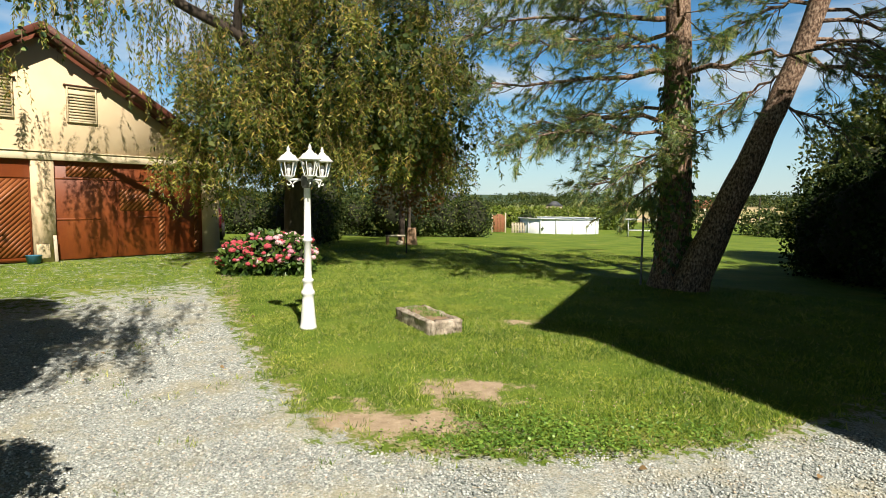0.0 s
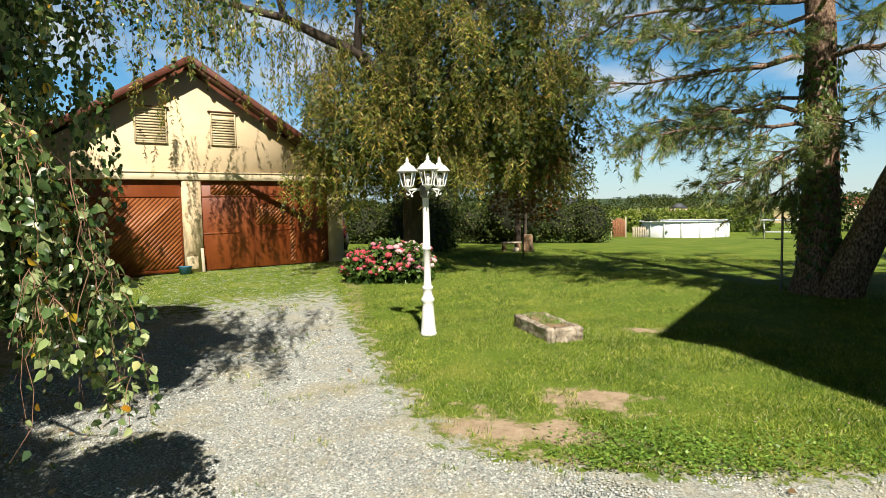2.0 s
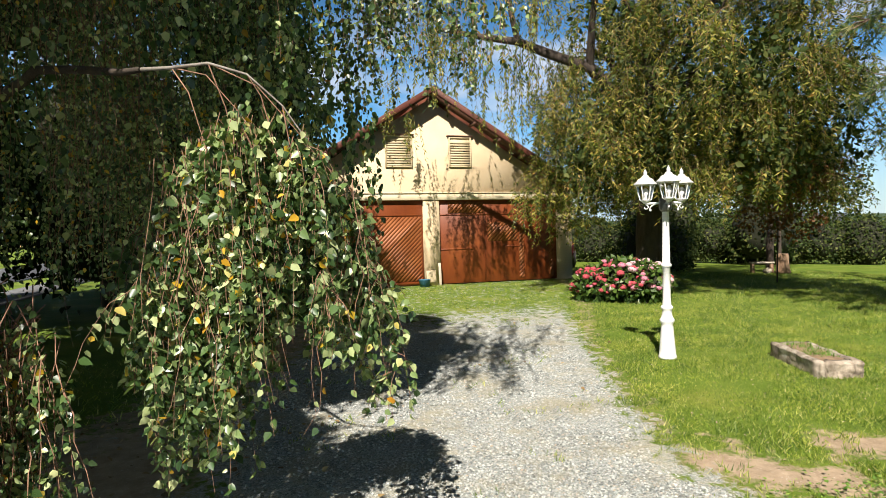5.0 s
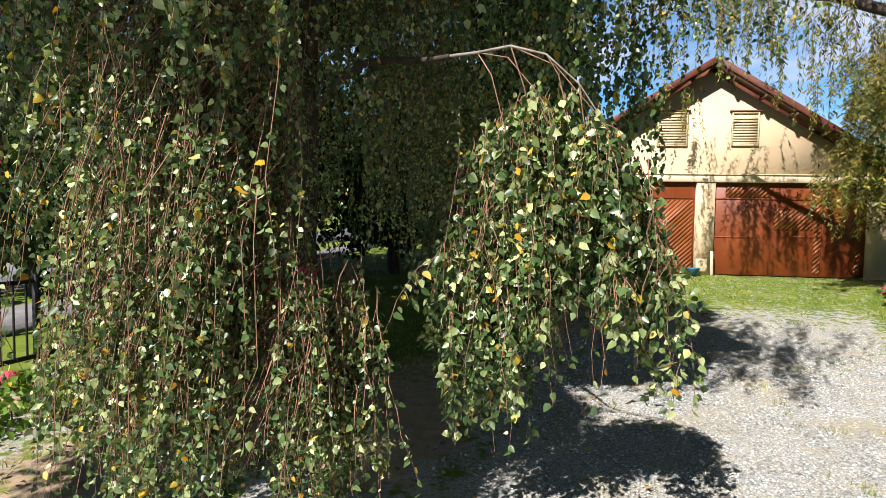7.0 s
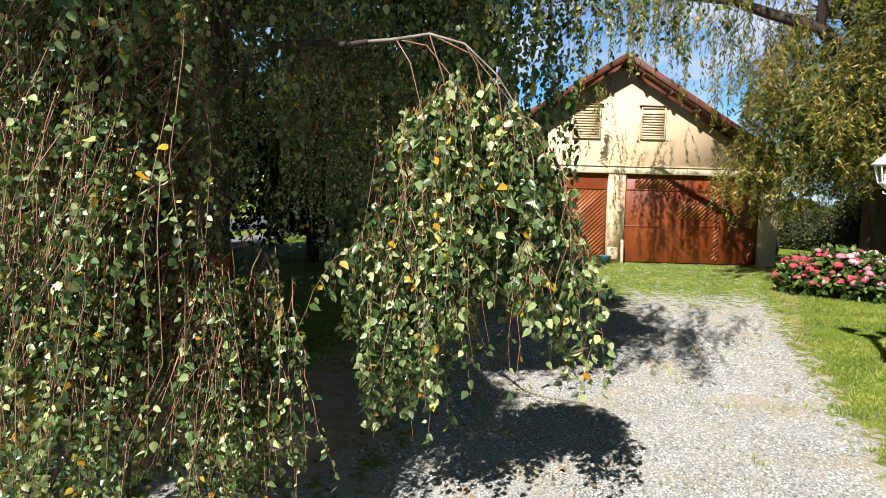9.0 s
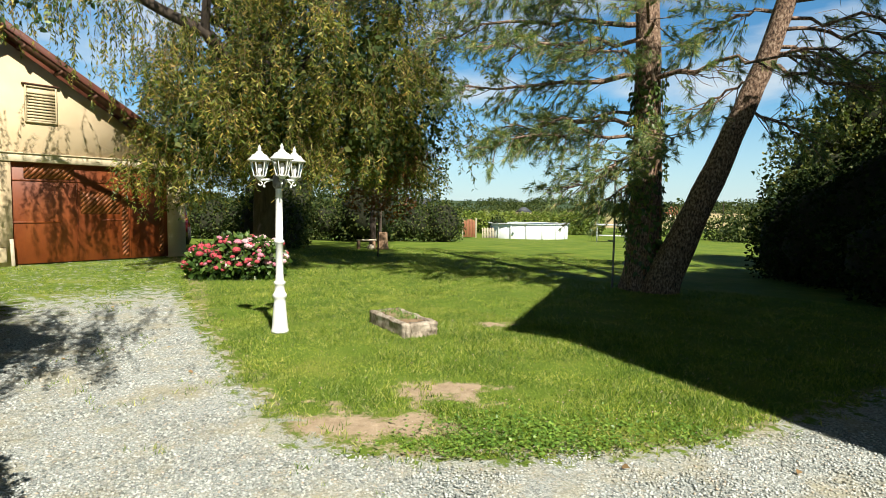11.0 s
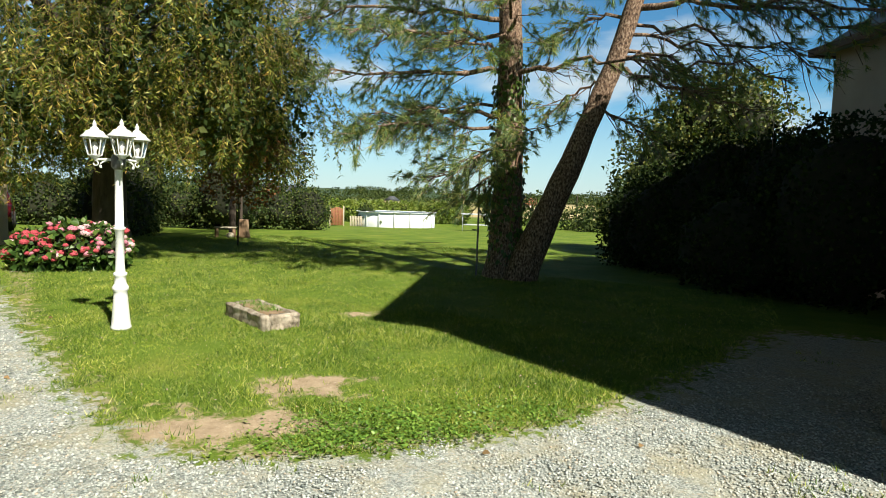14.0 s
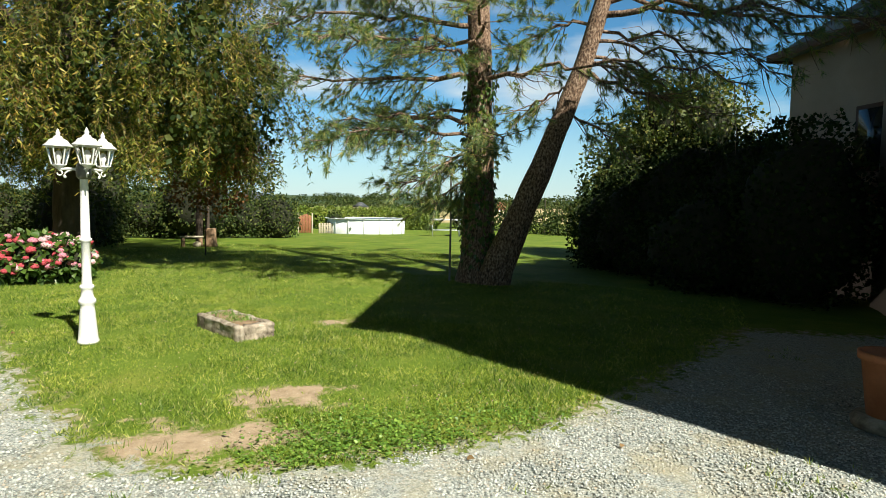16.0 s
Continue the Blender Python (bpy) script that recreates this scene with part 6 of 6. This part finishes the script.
for k, (x, y, z) in enumerate(((-4.75, -1.95, 1.1), (-4.05, -4.0, 0.3))):
    b = thing("red_flower_plant", "single leafy plant with a red bloom", "flower", "red blooms", at=pose(x, y, 0))
    s = Shape()
    s.tube([(0, 0, 0), (0.02, 0.01, z * 0.5), (0, 0, z)], 0.006, 5)
    s.make("stem", M["twig"], b)
    bm = bmesh.new()
    bmesh.ops.create_icosphere(bm, subdivisions=3, radius=0.07)
    for q in bm.verts:
        q.co *= 1 + 0.4 * noise.noise(q.co * 45)
    bm.transform(Matrix.Translation((0, 0, z)))
    s = Shape().bm(bm)
    s.make("bloom", M["flower_red"], b)
    s = Shape()
    zz = rng.uniform(0.02, z * 0.8, 60)
    aa = rng.uniform(0, 6.3, 60)
    scatter(s, *BROAD, np.stack([0.12 * np.cos(aa), 0.12 * np.sin(aa), zz], -1), np.stack([np.cos(aa), np.sin(aa), -0.2 + 0 * aa], -1), rng.uniform(0.06, 0.1, 60))
    s.make("leaves", M["weed"], b)

# ---- grass, weeds, gravel and litter ----


def spread(n, x0, x1, y0, y1, keep):
    x, y = rng.uniform(x0, x1, n), rng.uniform(y0, y1, n)
    k = keep(x, y)
    return x[k], y[k]


def lawn_here(x, y, cut=0.4):
    wob = np.array([noise.noise((a * 1.7, b * 1.7, 0)) + 0.8 * noise.noise((a * 5.3, b * 5.3, 0)) for a, b in zip(x, y)])
    return (gravel_cover(x, y) + 0.25 * wob < cut) & (soil_cover(x, y) + 0.3 * wob < 0.4 + 0.32 * rng.random(len(x)) ** 3)


s = Shape()
for n, x0, x1, y0, y1, h in ((200000, -7.5, 0.6, 2.4, 7.5, 0.038), (140000, -12, 0.5, 4.5, 12.5, 0.046), (80000, -17.5, -7, 2, 18, 0.06), (12000, -9, -3, -5, 0.5, 0.06)):
    x, y = spread(n, x0, x1, y0, y1, lawn_here)
    d = np.hypot(x, y)
    tall = np.array([noise.noise((a * 0.9, b * 0.9, 8)) for a, b in zip(x, y)])
    z = land(x, y) - 0.012
    scatter(s, *BLADE, np.stack([x, y, z], -1), np.stack([rng.normal(size=len(x)) * 0.85, rng.normal(size=len(x)) * 0.85, np.ones(len(x))], -1), h * rng.uniform(0.5, 1.3, len(x)) * (1 + 0.5 * tall))
tagged(s.make("grass", M["grass"]), "short mown grass blades of the lawn", "grass", kind="stuff")
# longer tufts at the gravel's edge
s = Shape()
tx, ty = spread(5200, -8, 0.4, 2.2, 8.6, lambda x, y: (np.abs(edge_distance(x, y) + 0.12) < 0.3 * rng.random(len(x))))
tx2, ty2 = spread(4200, -14, 1, -1, 8, lambda x, y: (edge_distance(x, y) > 0.1) & (np.array([noise.noise((a * 1.1, b * 1.1, 4)) for a, b in zip(x, y)]) > 0.2))
tx3 = np.concatenate([rng.normal(-2.95, 0.16, 60), rng.normal(-3.45, 0.2, 50), rng.normal(-2.75, 0.2, 50), rng.normal(-3.6, 0.25, 40), rng.normal(-2.5, 0.12, 40)])
ty3 = np.concatenate([rng.normal(3.62, 0.07, 60), rng.normal(3.55, 0.12, 50), rng.normal(3.8, 0.1, 50), rng.normal(3.95, 0.14, 40), rng.normal(3.2, 0.16, 40)])
tx, ty = np.concatenate([tx, tx2, tx3]), np.concatenate([ty, ty2, ty3])
x, y = np.repeat(tx, 7) + rng.normal(size=len(tx) * 7) * 0.02, np.repeat(ty, 7) + rng.normal(size=len(tx) * 7) * 0.02
scatter(s, *BLADE, np.stack([x, y, land(x, y) - 0.01], -1), np.stack([rng.normal(size=len(x)) * 0.6, rng.normal(size=len(x)) * 0.6, np.ones(len(x))], -1), rng.uniform(0.02, 0.07, len(x)))
tagged(s.make("grass_tufts", M["grass"]), "longer grass tufts along the gravel edge", "grass", kind="stuff")
s = Shape()
cx, cy = np.array([-2.4, -2.15, -1.9, -1.6, -2.3, -1.35, -2.35, -1.75]), np.array([3.2, 3.45, 3.7, 4.05, 3.7, 4.4, 3.05, 3.65])
k = rng.integers(0, len(cx), 4200)
x, y = cx[k] + rng.normal(size=4200) * 0.26, cy[k] + rng.normal(size=4200) * 0.2
ok = edge_distance(x, y) < 0.12 * rng.random(4200) - 0.03
x, y = x[ok], y[ok]
m = len(x)
scatter(s, *BROAD, np.stack([x, y, rng.uniform(0.01, 0.045, m)], -1), np.stack([rng.normal(size=m), rng.normal(size=m), 0.35 + 0 * x], -1), rng.uniform(0.012, 0.032, m), np.stack([rng.normal(size=m) * 0.3, rng.normal(size=m) * 0.3, 1 + 0 * x], -1))
tagged(s.make("weeds", M["weed"]), "low broad-leaved weeds and clover in the lawn edge", "weeds", kind="stuff")
s = Shape()
x, y = spread(3600, -13, 0, 3, 13, lawn_here)
scatter(s, *DIAMOND, np.stack([x, y, 0.03 + 0 * x], -1), rng.normal(size=(len(x), 3)) * (1, 1, 0.2), rng.uniform(0.01, 0.022, len(x)), np.tile((0.0, 0.0, 1.0), (len(x), 1)))
tagged(s.make("clover_flowers", M["flower_pale"]), "tiny pale clover heads in the lawn", "flowers", kind="stuff")
s = Shape()
OCTA = ([(0.5, 0, 0), (0, 0.6, 0), (-0.5, 0, 0), (0, -0.6, 0), (0.06, 0.05, 0.32), (0, 0, -0.3)], [[(0, 1, 4), (1, 2, 4), (2, 3, 4), (3, 0, 4), (1, 0, 5), (2, 1, 5), (3, 2, 5), (0, 3, 5)]])
for n, x0, x1, y0, y1, big in ((60000, -4.4, 2.2, 0.3, 5.6, 0.018), (46000, -8.5, 2.4, -1.2, 7, 0.02), (18000, -12.5, -3.5, -2, 7.5, 0.025)):
    x, y = spread(n, x0, x1, y0, y1, lambda x, y: gravel_cover(x, y) + 0.35 * np.array([noise.noise((a * 1.4, b * 1.4, 2)) for a, b in zip(x, y)]) > 0.55 + 0.2 * rng.random(len(x)))
    inside = np.minimum(np.minimum(x - x0, x1 - x), np.minimum(y - y0, y1 - y))
    keep = rng.random(len(x)) < 0.05 + inside / 0.9
    x, y = x[keep], y[keep]
    scatter(s, *OCTA, np.stack([x, y, -0.006 + 0 * x], -1), np.stack([rng.normal(size=len(x)), rng.normal(size=len(x)), 0.25 * rng.normal(size=len(x))], -1), big * rng.uniform(0.5, 1.35, len(x)), np.stack([0.3 * rng.normal(size=len(x)), 0.3 * rng.normal(size=len(x)), np.ones(len(x))], -1))
tagged(s.make("gravel", M["pebble"]), "loose grey and white gravel stones of the drive", "gravel", kind="stuff")
s = Shape()
x, y = spread(6500, -13, -0.5, -5, 5.5, lambda x, y: (rng.random(len(x)) < np.clip(1.2 - (y + 2.5) / 3.2, 0.015, 1)) & (gravel_cover(x, y) > 0.05) & (np.hypot(x, y) > 1.2))
scatter(s, *BROAD, np.stack([x, y, 0.008 + 0.012 * rng.random(len(x))], -1), rng.normal(size=(len(x), 3)) * (1, 1, 0.2), rng.uniform(0.03, 0.06, len(x)), np.stack([0.4 * rng.normal(size=len(x)), 0.4 * rng.normal(size=len(x)), np.ones(len(x))], -1))
tagged(s.make("leaf_litter", M["litter"]), "dry fallen brown leaves under the birch", "leaves", kind="stuff")
